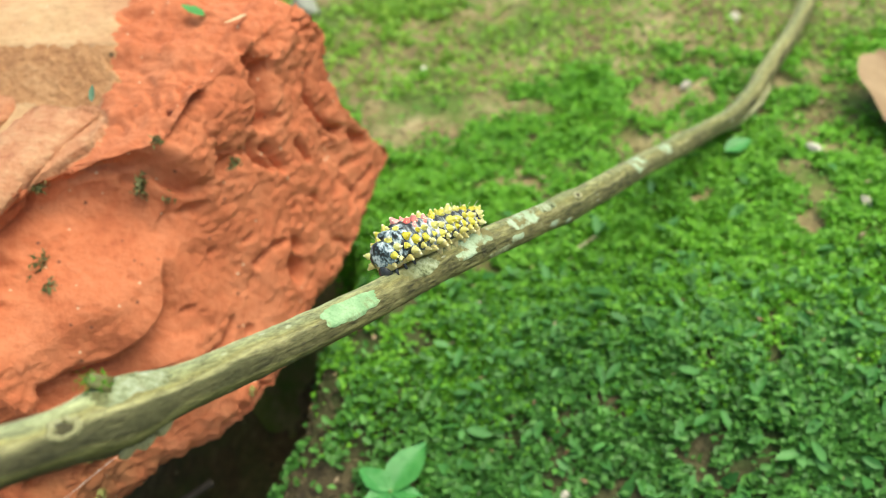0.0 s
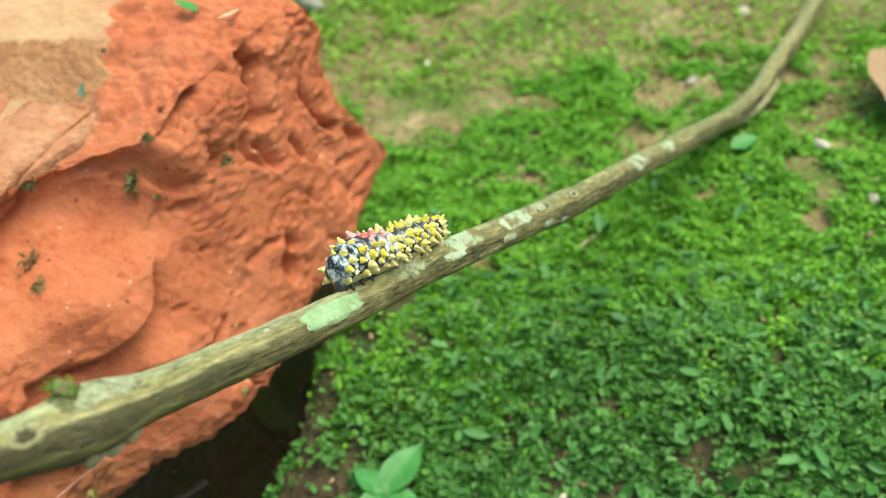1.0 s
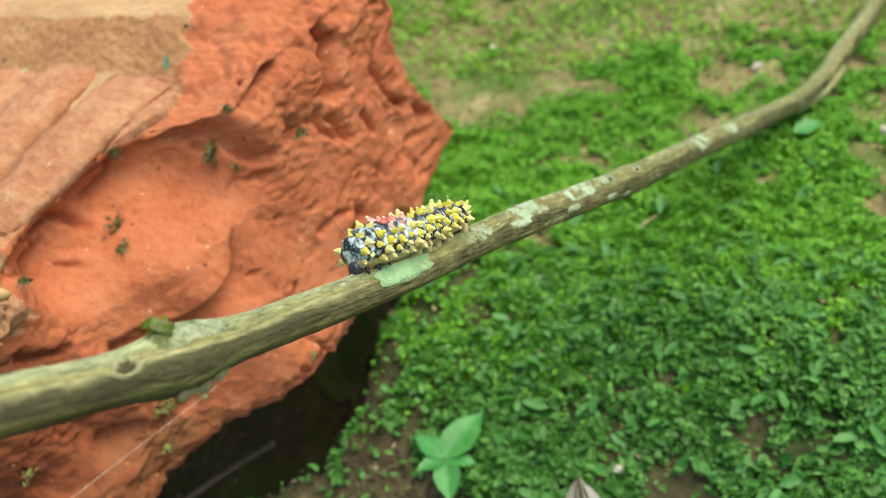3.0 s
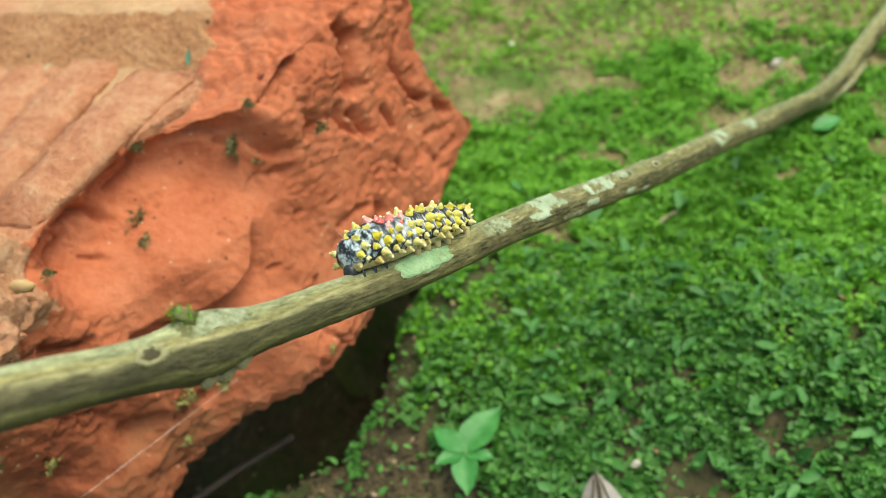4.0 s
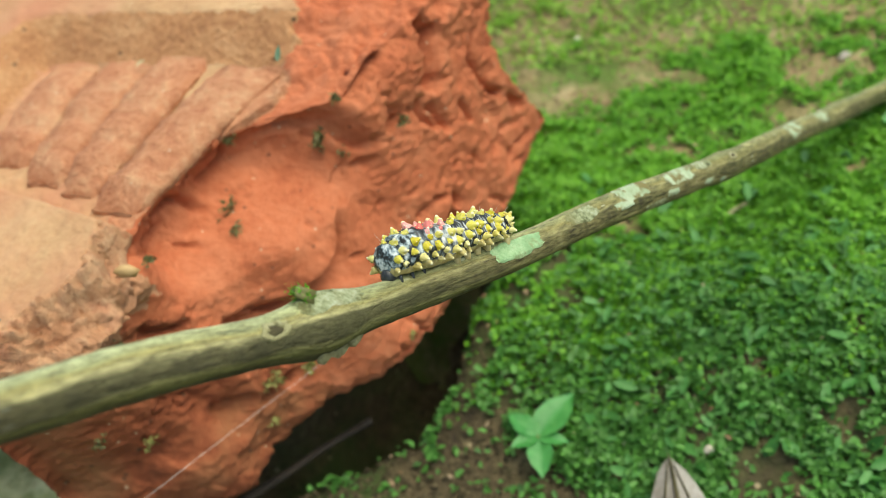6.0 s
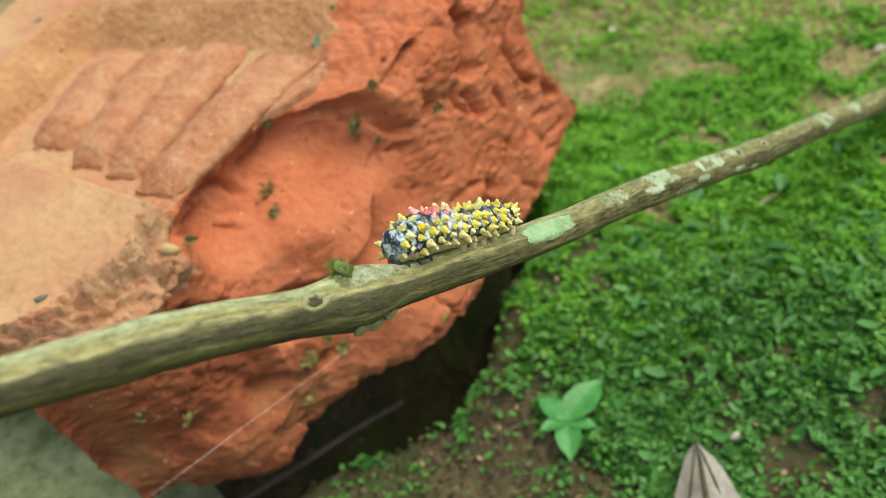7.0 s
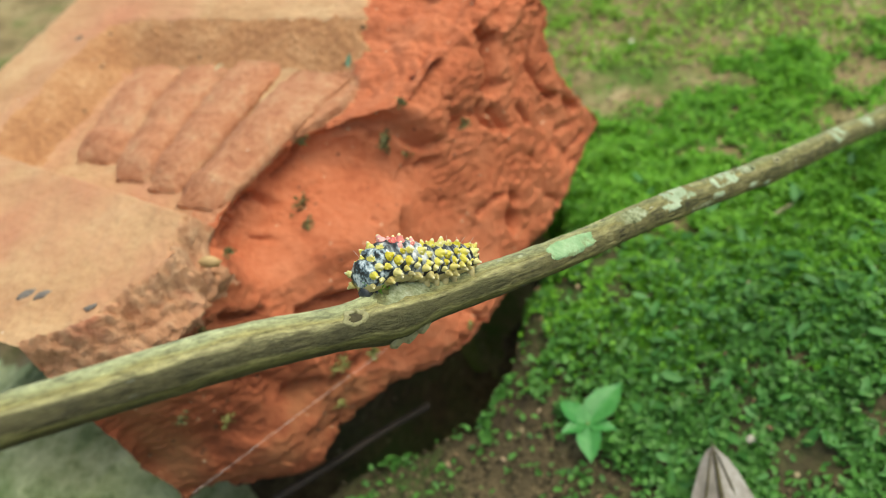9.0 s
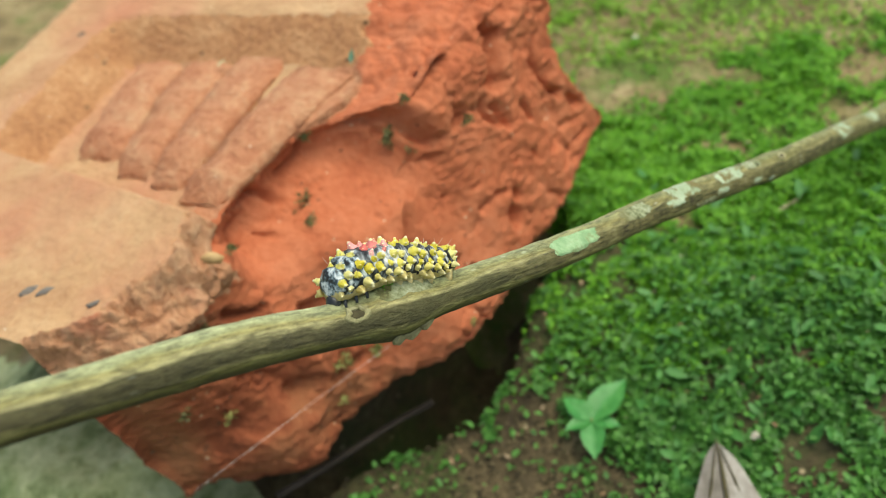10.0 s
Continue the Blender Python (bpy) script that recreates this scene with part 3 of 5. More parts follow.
def build_brick():
    cols, face_n, top_n = 280, 160, 150
    verts, index, faces, loose = [], [], [], []
    a_list = [float(v) for v in np.linspace(A0, A1, cols)]
    first = 6
    for ci, a in enumerate(a_list):
        f0, hb, lp, h_edge = face_base(a), foot(a), lip(a), edge_height(a)
        f0 += 0.42 * corner_back(a, hb)
        col = [(B1, 0.0), (B1 - 40, 0.2), (f0 + 50, 0.5 + 0.4 * hb), (f0 + 26, hb * 0.7), (f0 + 12, hb * 0.85), (f0 + 5, hb * 0.93)]
        for k in range(face_n):
            u = k / (face_n - 1)
            h = hb + (h_edge - hb) * u
            b = face_at(a, h) + 3.0 * (1 - min(u / 0.07, 1.0)) ** 2 + 2.5 * smooth(u, 0.9, 1.0) ** 2 * (1 - overhang(a)) + 0.42 * corner_back(a, h)
            col.append((b, h))
        start_b = col[-1][0]
        end_h = top_height(a, max(lp, start_b))
        for k in range(1, top_n):
            u = (k / (top_n - 1)) ** 1.35
            b = start_b + (B1 - start_b) * u
            if b < lp:
                t = (b - start_b) / max(lp - start_b, 0.1)
                h = h_edge + (end_h - h_edge) * t ** 0.75
            else:
                h = top_height(a, b)
            col.append((b, h))
        rows = len(col)
        for k, (b, h) in enumerate(col):
            shift = lean_in(a, b, h) if k < first else 0.13 * corner_back(a, h) if k < first + face_n else 0.0
            p = brick_point(a + shift, b, h)
            q = p / MM
            over = k >= first + face_n
            if first - 2 <= k and (not over or b < lp):
                crumbly = smooth(-abs(a - 76), -21, -15) * smooth(h, 52, 60)
                mound = smooth(a, 143, 152) * smooth(h, 40, 56)
                calm = smooth(-abs(a - 122), -24, -12) * smooth(-abs(h - 34), -22, -12)
                rough = 0.7 + 0.9 * crumbly + 0.35 * mound - 0.4 * calm
                amount = 1.1 * fbm(q.x * 0.045, q.y * 0.045, q.z * 0.045, 3)
                ridge = 1 - abs(noise.noise(Vector((q.x * 0.07 + 9, q.y * 0.07, q.z * 0.13)))) * 2
                amount += rough * (0.16 * ridge + 0.40 * fbm(q.x * 0.2, q.y * 0.2, q.z * 0.2, 5) + 0.48 * fbm(q.x * 0.6, q.y * 0.6, q.z * 0.6, 4))
                amount += mound * (1.8 * (0.55 - noise.voronoi(q * 0.075)[0][0]) + 0.9 * (0.5 - noise.voronoi(q * 0.21)[0][0]))
                if over and a > 96:
                    amount += sum(g * (0.6 - 2 * abs(noise.noise(q * f + Vector((5, 2, 9))))) for g, f in ((2.6, 0.05), (0.8, 0.13), (0.4, 0.36)))
                vein = noise.noise(q * 0.085 + Vector((0.6 * fbm(q.x * 0.2, q.y * 0.2, q.z * 0.2, 3), 0, 7)))
                amount -= (1.4 - 0.8 * calm) * math.exp(-(vein / 0.085) ** 2) * smooth(noise.noise(q * 0.06 + Vector((3, 8, 1))), -0.05, 0.3)
                vein = noise.noise(q * 0.19 + Vector((4, 0.5 * fbm(q.x * 0.3, q.y * 0.3, q.z * 0.3, 2), 1)))
                amount -= (0.55 - 0.35 * calm) * math.exp(-(vein / 0.11) ** 2) * smooth(noise.noise(q * 0.09 + Vector((9, 2, 5))), 0.0, 0.3)
                low = smooth(-a, -112, -98) * (1 - smooth(h, 36, 50))
                if low > 0.01:
                    amount += low * sum(g * (0.6 - 2 * abs(noise.noise(q * f + Vector((1, 7, 3))))) for g, f in ((1.3, 0.06), (0.8, 0.14), (0.5, 0.34)))
                # flakes: shallow steps with sharp borders
                wx, wy = 0.9 * fbm(a * 0.09, h * 0.09, 1.0, 3), 0.9 * fbm(a * 0.09, h * 0.09, 6.0, 3)
                if crumbly > 0.01:
                    amount += crumbly * sum(g * (0.6 - 2 * abs(noise.noise(Vector((a * f, b * f + 3, h * f * 1.5 + 20 * f))))) for g, f in ((3.4, 0.07), (2.0, 0.17), (1.1, 0.4), (0.5, 0.9)))
                amount += 0.38 * rough * (noise.cell(Vector((a * 0.07 + wx, h * 0.11 + wy, 0.5))) - 0.5)
                amount += 0.3 * rough * (noise.cell(Vector((a * 0.19 + 1.6 * wx, h * 0.27 + 1.6 * wy, 3.5))) - 0.5)
                for pa, ph, wa, wh, depth in PITS:
                    da, dh = (a - pa + 0.8 * wx) / wa, (h - ph + 0.8 * wy) / wh
                    r2 = da * da + dh * dh
                    if r2 < 7:
                        amount -= depth * math.exp(-r2 * r2 * 0.9)
                if not over:
                    amount -= 1.5 * crack_depth(a + 0.9 * wx, h + 0.9 * wy) + ledge_depth(a, h + 1.2 * wy)
                    if crumbly > 0.6 and h > 57:
                        loose.append((p - E2 * (amount * MM), a))
                elif a < 94 and b < lp - 0.8:
                    loose.append((p + E3 * (amount * 0.8 * MM), a))
                out = 0.5 if over else 1.0
                p = p - E2 * (amount * MM * out) + E3 * (amount * MM * (0.8 if over else 0.12))
                p += E1 * MM * (1.5 * fbm(q.z * 0.16, a * 0.1, 8.0, 5)) * smooth(a, 176, 190)
                p += E1 * MM * smooth(a, 165, 190) * corner(h)
            else:
                p += E3 * MM * (0.30 * fbm(q.x * 0.5, q.y * 0.5, q.z * 0.5, 4) + 0.4 * fbm(q.x * 0.12, q.y * 0.12, 2.0, 3))
                if ci >= cols - 3:
                    p += E1 * MM * (1.5 * fbm(q.z * 0.16, a * 0.1, 8.0, 5) + corner(h))
            verts.append(p)
    for ci in range(cols - 1):
        a = a_list[ci]
        for k in range(rows):
            i0, i1 = ci * rows + k, ci * rows + (k + 1) % rows
            faces.append((i0, i1, i1 + rows, i0 + rows))
            if k >= first + face_n:
                q = Vector(verts[i0]) / MM - BRICK_ORIGIN
                index.append((5 if 0.05 < in_recess(a, q.dot(E2)) + 0.06 * fbm(a * 0.3, q.x * 0.3, 5.0, 3) < 0.95 and a > 110 else 4 if (q.dot(E2) < lip(a) + 7 and in_recess(a, q.dot(E2)) > 0.5) else 0) if q.dot(E2) > lip(a) - 0.5 + 0.8 * fbm(a * 0.5, q.y * 0.4, 3.0, 2) else 3 if a < 100 else 1)
            elif k < first - 2:
                index.append(0)
            else:
                h = (Vector(verts[i0]) / MM - BRICK_ORIGIN).dot(E3)
                # 2 is the stained break with shade in its colour, low towards the near corner.
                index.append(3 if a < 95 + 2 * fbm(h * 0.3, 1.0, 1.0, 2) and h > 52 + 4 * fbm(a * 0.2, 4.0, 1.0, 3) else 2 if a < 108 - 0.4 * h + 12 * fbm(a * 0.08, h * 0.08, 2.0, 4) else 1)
    for ci, turn in ((0, -1), (cols - 1, 1)):
        base = len(verts)
        verts += [Vector(verts[ci * rows + k]) for k in range(rows)]
        if turn > 0:
            faces.append(tuple(base + k for k in range(rows)))
            index.append(1)
            continue
        # the near long side is broken away beneath its top edge
        verts.append(brick_point(102, 195, 24))
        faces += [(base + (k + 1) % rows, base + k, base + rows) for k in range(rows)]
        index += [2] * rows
    brick = thing("brick", "broken orange-red fired clay brick lying on mossy soil", "brick")
    part("body", mesh_from("brick_body", verts, faces, [M_SKIN, M_FRACTURE, M_STAINSHADE, M_CORE, M_RIB, M_WALL], index=index), None, brick, "rough broken end, sanded top with pressed recess")
    # loose angular shards of the crumbling core
    pick = random.Random(21)
    kinds, k = [], 6
    for _ in range(9):
        vs, fs = [], []
        squash = (pick.uniform(0.5, 1.0), pick.uniform(0.5, 1.0), pick.uniform(0.25, 0.6))
        for z, rr in ((-0.9, 0.5), (-0.1, 1.0), (0.7, 0.6)):
            for i in range(k):
                u = 6.283 * i / k + pick.uniform(-0.3, 0.3)
                g = rr * pick.uniform(0.75, 1.1)
                vs.append(Vector((g * math.cos(u) * squash[0], g * math.sin(u) * squash[1], z * squash[2])) * MM)
        for lay in (0, 1):
            for i in range(k):
                j = (i + 1) % k
                fs.append((lay * k + i, lay * k + j, lay * k + k + j, lay * k + k + i))
        fs.append(tuple(range(k))[::-1])
        fs.append(tuple(2 * k + i for i in range(k)))
        kinds.append(mesh_from("clay_shard", vs, fs, M_CORE, smooth=False))
    for _ in range(45):
        p, a = loose[pick.randrange(len(loose))]
        r = 0.4 + 2.2 * pick.random() ** 2.2
        p = p - E3 * (0.4 * r * MM) + E2 * (0.45 * r * MM)
        turn = Euler((pick.gauss(0.2, 0.5), pick.gauss(0.5, 0.5), pick.uniform(0, 6))).to_matrix().to_4x4()
        shard = part("clay_shard", kinds[pick.randrange(9)], None, brick)
        shard.matrix_basis = Matrix.Translation(p) @ turn @ Matrix.Scale(r, 4)
    stone = part("embedded_stone", blob(2.3 * MM, 1.3 * MM, 1.5 * MM, 2, 0.3, 4.0), M_OCHRE, brick, "smooth ochre stone set in clay")
    stone.matrix_basis = Matrix.Translation(brick_point(90.5, face_at(90.5, 63) - 0.5, 64.5)) @ pose(0, 0, 0, 20, 15, 10)
    for a, b, r in ((70.3, 159.9, 2.4), (70.8, 155.5, 1.9), (71, 141.8, 1.5)):
        fleck = part("soot_fleck", blob(r * MM, 0.5 * r * MM, 0.35 * MM, 2, 0.5, a + b), M_SOOT, brick, "dark grey soot fleck")
        fleck.matrix_basis = Matrix.Translation(brick_point(a, b, top_height(a, b))) @ pose(0, 0, 0, 0, 0, 40)
    # four raised ribs in the recess: length position at either end, and reach across
    for n, (b0, b1, a_lo, a_hi) in enumerate([(187, 197, 116, 158), (169.5, 178.5, 111, 158), (156, 160.5, 108.5, 157), (142.5, 138.5, 104.5, 153)]):
        vs, fs, seg = [], [], 40
        sect = ((-1.0, -0.04), (-0.98, 0.32), (-0.87, 0.62), (-0.58, 0.88), (-0.2, 1.0), (0.25, 0.97), (0.55, 0.80), (0.82, 0.36), (1.0, -0.6))
        for i in range(seg + 1):
            a = a_lo + (a_hi - a_lo) * i / seg
            tip = -0.15 + 1.15 * min(1.0, i / 6.0) ** 0.55
            far = 1 - 0.6 * smooth(i / seg, 0.6, 1.0)
            hgt = 4.5 * tip * far + 1.0 * fbm(a * 0.12, n * 9.0, 0.0, 4)
            wide = ((9.8, 9.4), (7.7, 9.8), (6.9, 9.8), (7.6, 10.8))[n][0] * (1 - i / seg) * (0.7 + 0.3 * min(i / 3.0, 1.0)) + ((9.8, 9.4), (7.7, 9.8), (6.9, 9.8), (7.6, 10.8))[n][1] * i / seg + 0.9 * fbm(a * 0.13, n * 5.0, 2.0, 3)
            for b_off, h_k in sect:
                bb = b0 + (b1 - b0) * i / seg + b_off * wide
                vs.append(brick_point(a, bb, TOP - recess_depth(bb) + hgt * h_k + 0.7 * fbm(a * 0.16, bb * 0.16, 3.0, 3) + 0.55 * fbm(a * 0.4, bb * 0.4, 1.0, 4)))
        w = len(sect)
        for i in range(seg):
            for k in range(w - 1):
                fs.append((i * w + k, i * w + k + 1, (i + 1) * w + k + 1, (i + 1) * w + k))
        fs += [(i * w + w - 1, i * w, (i + 1) * w, (i + 1) * w + w - 1) for i in range(seg)]
        fs.append(tuple(range(w)))
        fs.append(tuple(seg * w + k for k in range(w))[::-1])
        part("raised_rib", mesh_from("raised_rib", vs, fs, M_RIB), None, brick)
    return brick


brick = build_brick()
build_ground()

# ---- the twig ----
TWIG = spline([(-84, 20, 125), (-60, 53, 106.5), (-46, 72.5, 93.5), (-26, 101.5, 78), (-9, 125.6, 67.5), (13, 156.6, 52.3),
               (31, 191.5, 34), (42.5, 216, 20), (55, 234.4, 12), (65.4, 246, 8.5), (74, 258, 7), (83.3, 274, 6.5), (95.3, 294, 6), (104.6, 312, 6), (117, 340, 6)])
ALONG = np.r_[0, np.cumsum(np.linalg.norm(np.diff(TWIG, axis=0), axis=1))]
UP = np.array([0.05, 0.66, 0.75])


def twig_at(s):
    """Centre, direction, sideways and outward axes of the twig at s millimetres from its near end."""
    c = np.array([np.interp(s, ALONG, TWIG[:, k]) for k in range(3)])
    d = np.array([np.interp(s + 4, ALONG, TWIG[:, k]) - np.interp(s - 4, ALONG, TWIG[:, k]) for k in range(3)])
    d /= np.linalg.norm(d)
    side = np.cross(d, UP)
    side /= np.linalg.norm(side)
    return c, d, side, np.cross(side, d)


def twig_radius(s):
    r = 2.75 + 0.25 * math.exp(-((s - 45) / 22.0) ** 2) + 0.15 * fbm(s * 0.03, 2.0, 0.0, 2)
    r += 1.25 * math.exp(-((s - 75) / 6.0) ** 2) + 0.35 * math.exp(-((s - 180) / 5.0) ** 2) + 0.4 * math.exp(-((s - 268) / 9.0) ** 2)
    return r


def bark_shape(angle, s):
    """The twig is not round: a blunt keel runs along its side, flat bark above and below it."""
    k = 1 - 0.75 * smooth(s, 120, 190)
    turn = 6 * math.sin(s * 0.03)
    flat = 1.08
    for side, reach in ((40, 0.95), (-62, 0.93), (115, 0.98)):
        c = math.cos(radians(angle - side - turn))
        if c > 0.5:
            flat = min(flat, reach / c)
    return 1 + k * (flat - 1) + 0.03 * fbm(s * 0.12, angle * 0.02, 3.0, 4)


def on_twig(s, angle, lift):
    """A point on the bark: angle 0 is the side facing away from the viewer's left, 90 outward."""
    c, d, side, out = twig_at(s)
    r = twig_radius(s) * bark_shape(angle, s) + lift
    return c + r * (math.cos(radians(angle)) * side + math.sin(radians(angle)) * out)


def lichen(s, angle, length, spread, mat, twig, label, seed):
    """A thin crust that follows the bark, with an uneven outline."""
    n, m = 36, 24
    vs, fs = [], []
    for i in range(n + 1):
        for j in range(m + 1):
            u, v = 2 * i / n - 1, 2 * j / m - 1
            k = (u ** 4 + v ** 4) ** 0.25
            g = 1.0 if k < 1e-6 else max(abs(u), abs(v)) / k
            wob = 1 + 0.2 * fbm(1.5 * u + seed, 1.5 * v, 0.3, 2) + 0.05 * fbm(6 * u + seed, 6 * v, 0.3, 2)
            uu, vv = u * g * wob, v * g * wob
            lift = 0.07 * (1 - max(abs(u), abs(v)) ** 6) - 0.03 + 0.03 * fbm(u * 9 + seed, v * 9, 1.0, 3)
            vs.append(on_twig(s + uu * length / 2, angle + vv * spread / 2, lift + 0.07) * MM)
    for i in range(n):
        for j in range(m):
            a = i * (m + 1) + j
            fs.append((a, a + 1, a + m + 2, a + m + 1))
    part("lichen_patch", mesh_from("lichen_patch", vs, fs, mat), None, twig, label)


def build_twig():
    twig = thing("twig", "weathered olive-brown twig with pale lichen, propped above moss", "twig")
    n = 420
    s_list = np.linspace(0.2, ALONG[-1] - 0.2, n)
    vs = [on_twig(s, 360.0 * k / 32, 0.10 * fbm(s * 0.25, 2.0 * math.cos(6.283 * k / 32), 2.0 * math.sin(6.283 * k / 32), 4)) * MM for s in s_list for k in range(32)]
    fs = [(i * 32 + k, i * 32 + (k + 1) % 32, (i + 1) * 32 + (k + 1) % 32, (i + 1) * 32 + k) for i in range(n - 1) for k in range(32)]
    fs += [tuple(range(32))[::-1], tuple((n - 1) * 32 + k for k in range(32))]
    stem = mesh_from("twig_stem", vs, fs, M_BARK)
    # bark grain runs along the twig: unrolled coordinates in metres, squeezed lengthways
    layer = stem.uv_layers.new(name="unrolled")
    for loop in stem.loops:
        i, k = divmod(loop.vertex_index, 32)
        s = s_list[min(i, n - 1)]
        turn = math.sin(math.pi * k / 32)
        layer.data[loop.index].uv = (s * 0.36 * MM, turn * 9.0 * MM + 0.001 * math.cos(2 * math.pi * k / 32))
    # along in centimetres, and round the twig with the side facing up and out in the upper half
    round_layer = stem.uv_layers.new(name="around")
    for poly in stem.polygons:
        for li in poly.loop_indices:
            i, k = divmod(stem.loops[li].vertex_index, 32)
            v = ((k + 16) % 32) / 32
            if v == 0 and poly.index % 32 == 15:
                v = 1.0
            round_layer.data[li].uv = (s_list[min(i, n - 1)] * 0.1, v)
    part("stem", stem, None, twig)
    # bud stump on the upper side, scars with a raised rim, nubs below
    c, e = on_twig(73.5, 76, -0.4), on_twig(71.3, 82, 1.3)
    v2, f2 = tube(np.array([c, 0.5 * (c + e), e]) * MM, [1.0 * MM, 0.8 * MM, 0.7 * MM], 12, 0.5)
    stump = part("bud_stump", mesh_from("bud_stump", v2, f2, M_TUFT), None, twig, "broken mossy bud stump")
    tv, tf = [], []
    tuft_rng = random.Random(3)
    for _ in range(260):
        q = c + (e - c) * tuft_rng.uniform(0.2, 1.1) + np.array([tuft_rng.gauss(0, 0.55), tuft_rng.gauss(0, 0.55), tuft_rng.gauss(0.1, 0.5)])
        d1 = np.array([tuft_rng.gauss(0, 1), tuft_rng.gauss(0, 1), tuft_rng.gauss(0, 1)])
        d2 = np.array([tuft_rng.gauss(0, 1), tuft_rng.gauss(0, 1), tuft_rng.gauss(0, 1)])
        tf.append((len(tv), len(tv) + 1, len(tv) + 2))
        tv += [q * MM, (q + 0.24 * d1) * MM, (q + 0.24 * d2) * MM]
    part("moss_cap", mesh_from("moss_cap", tv, tf, M_MOSS), None, stump, "green moss cap")
    for s, ang, rs, rl in ((66.0, 30, 0.7, 1.35), (181.0, 42, 0.5, 0.8)):
        cc, dd, ss, oo = twig_at(s)
        p = on_twig(s, ang, 0.0)
        nrm = (p - cc) / np.linalg.norm(p - cc)
        tan = np.cross(nrm, dd)
        mtx = Matrix(((dd[0], tan[0], nrm[0]), (dd[1], tan[1], nrm[1]), (dd[2], tan[2], nrm[2])))
        bm = blob(1, 1, 1, 3, 0.12, s)
        for v in bm.verts:
            v.co = (mtx @ Vector((v.co.x * rl, v.co.y * rs, v.co.z * 0.3)) + Vector(p)) * MM
        scar = part("leaf_scar", bm, M_SCAR, twig, "dark oval leaf scar")
        vs, fs = [], []
        for i in range(28):
            u = 2 * math.pi * i / 28
            for k in range(7):
                w = 2 * math.pi * k / 7
                g = 1.3 + 0.45 * math.cos(w) + 0.42 * fbm(math.cos(u) * 1.5, math.sin(u) * 1.5, s, 3)
                q = mtx @ Vector((rl * g * math.cos(u), rs * g * math.sin(u), 0.3 * math.sin(w) + 0.1 - 0.2 * math.sin(u) ** 2 * rs * rs)) + Vector(p)
                vs.append(q * MM)
        for i in range(28):
            for k in range(7):
                i2, k2 = (i + 1) % 28, (k + 1) % 7
                fs.append((i * 7 + k, i2 * 7 + k, i2 * 7 + k2, i * 7 + k2))
        part("rim", mesh_from("scar_rim", vs, fs, M_PALEBARK), None, scar, "pale raised rim")
    stub_line = spline([(50, 228.5, 14), (65.3, 244.8, 6.9), (74.6, 255.2, 5.6), (81, 265.5, 5.2)], 12)
    v2, f2 = tube(stub_line * MM, list(np.linspace(1.4, 1.75, len(stub_line)) * MM), 14, 0.18, 3.0)
    part("side_stub", mesh_from("side_stub", v2, f2, M_PALEBARK), None, twig, "pale broken side shoot lying along the twig")
    for s, ang, ln in ((78, 268, 0.5), (75, 280, 0.7), (80, 290, 0.4)):
        c, e = on_twig(s, ang, -0.8), on_twig(s - 1.2, ang, ln)
        v2, f2 = tube(np.array([c, 0.5 * (c + e), e]) * MM, [1.3 * MM, 1.0 * MM, 0.6 * MM], 12, 0.5, s)
        part("bark_nub", mesh_from("bark_nub", v2, f2, M_PALEBARK), None, twig)
    for n, (s, ang, ln, wd, mat, lab) in enumerate([
            (113.8, 30, 11.5, 60, M_LICHEN, "smooth mint-green lichen"), (76, 66, 11, 56, M_CRUST, "weathered grey-green lichen crust"),
            (146, 56, 10, 76, M_GREYLICHEN, ""), (142, 14, 5, 30, M_GREYLICHEN, ""), (161, 52, 9, 76, M_GREYLICHEN, ""), (170, 60, 6, 50, M_CRUST, ""),
            (152, -30, 7, 26, M_CRUST, ""), (131, 40, 8, 50, M_CRUST, ""), (221, 46, 11, 84, M_GREYLICHEN, ""),
            (248, 46, 9, 70, M_GREYLICHEN, ""), (170, -20, 3.5, 26, M_GREYLICHEN, ""), (176, -34, 3, 22, M_GREYLICHEN, ""), (157, -8, 4, 24, M_GREYLICHEN, "")]):
        lichen(s, ang, ln, wd, mat, twig, lab, n + 1.0)
    return twig


twig = build_twig()


# ---- the caterpillar ----
SEGMENTS = 11
BODY_R = [2.6, 3.15, 3.35, 3.35, 3.2, 3.1, 3.0, 2.9, 2.75, 2.5, 2.15]


def ring_mesh(r, length, skin):
    """One ring of the body: fat, slightly flattened, with a groove at each end; the under side pale."""
    vs, fs, index = [], [], []
    n, m = 9, 20
    for i in range(n):
        u = 2 * i / (n - 1) - 1
        rr = r * (0.80 + 0.20 * math.sqrt(max(0.0, 1 - u ** 4)))
        if abs(u) == 1:
            rr = r * 0.62
        for k in range(m):
            a = 2 * math.pi * k / m
            crease = 1 + 0.05 * math.cos(6 * a)
            vs.append((u * length / 2 * MM, rr * crease * math.cos(a) * MM, rr * 0.92 * crease * math.sin(a) * MM))
    for i in range(n - 1):
        for k in range(m):
            k2 = (k + 1) % m
            fs.append((i * m + k, i * m + k2, (i + 1) * m + k2, (i + 1) * m + k))
            index.append(1 if 0.61 < (k + 0.5) / m < 0.89 else 0)
    fs.append(tuple(range(m))[::-1])
    fs.append(tuple((n - 1) * m + k for k in range(m)))
    index += [0, 0]
    return mesh_from("body_ring", vs, fs, [skin, M_BELLY], index=index)


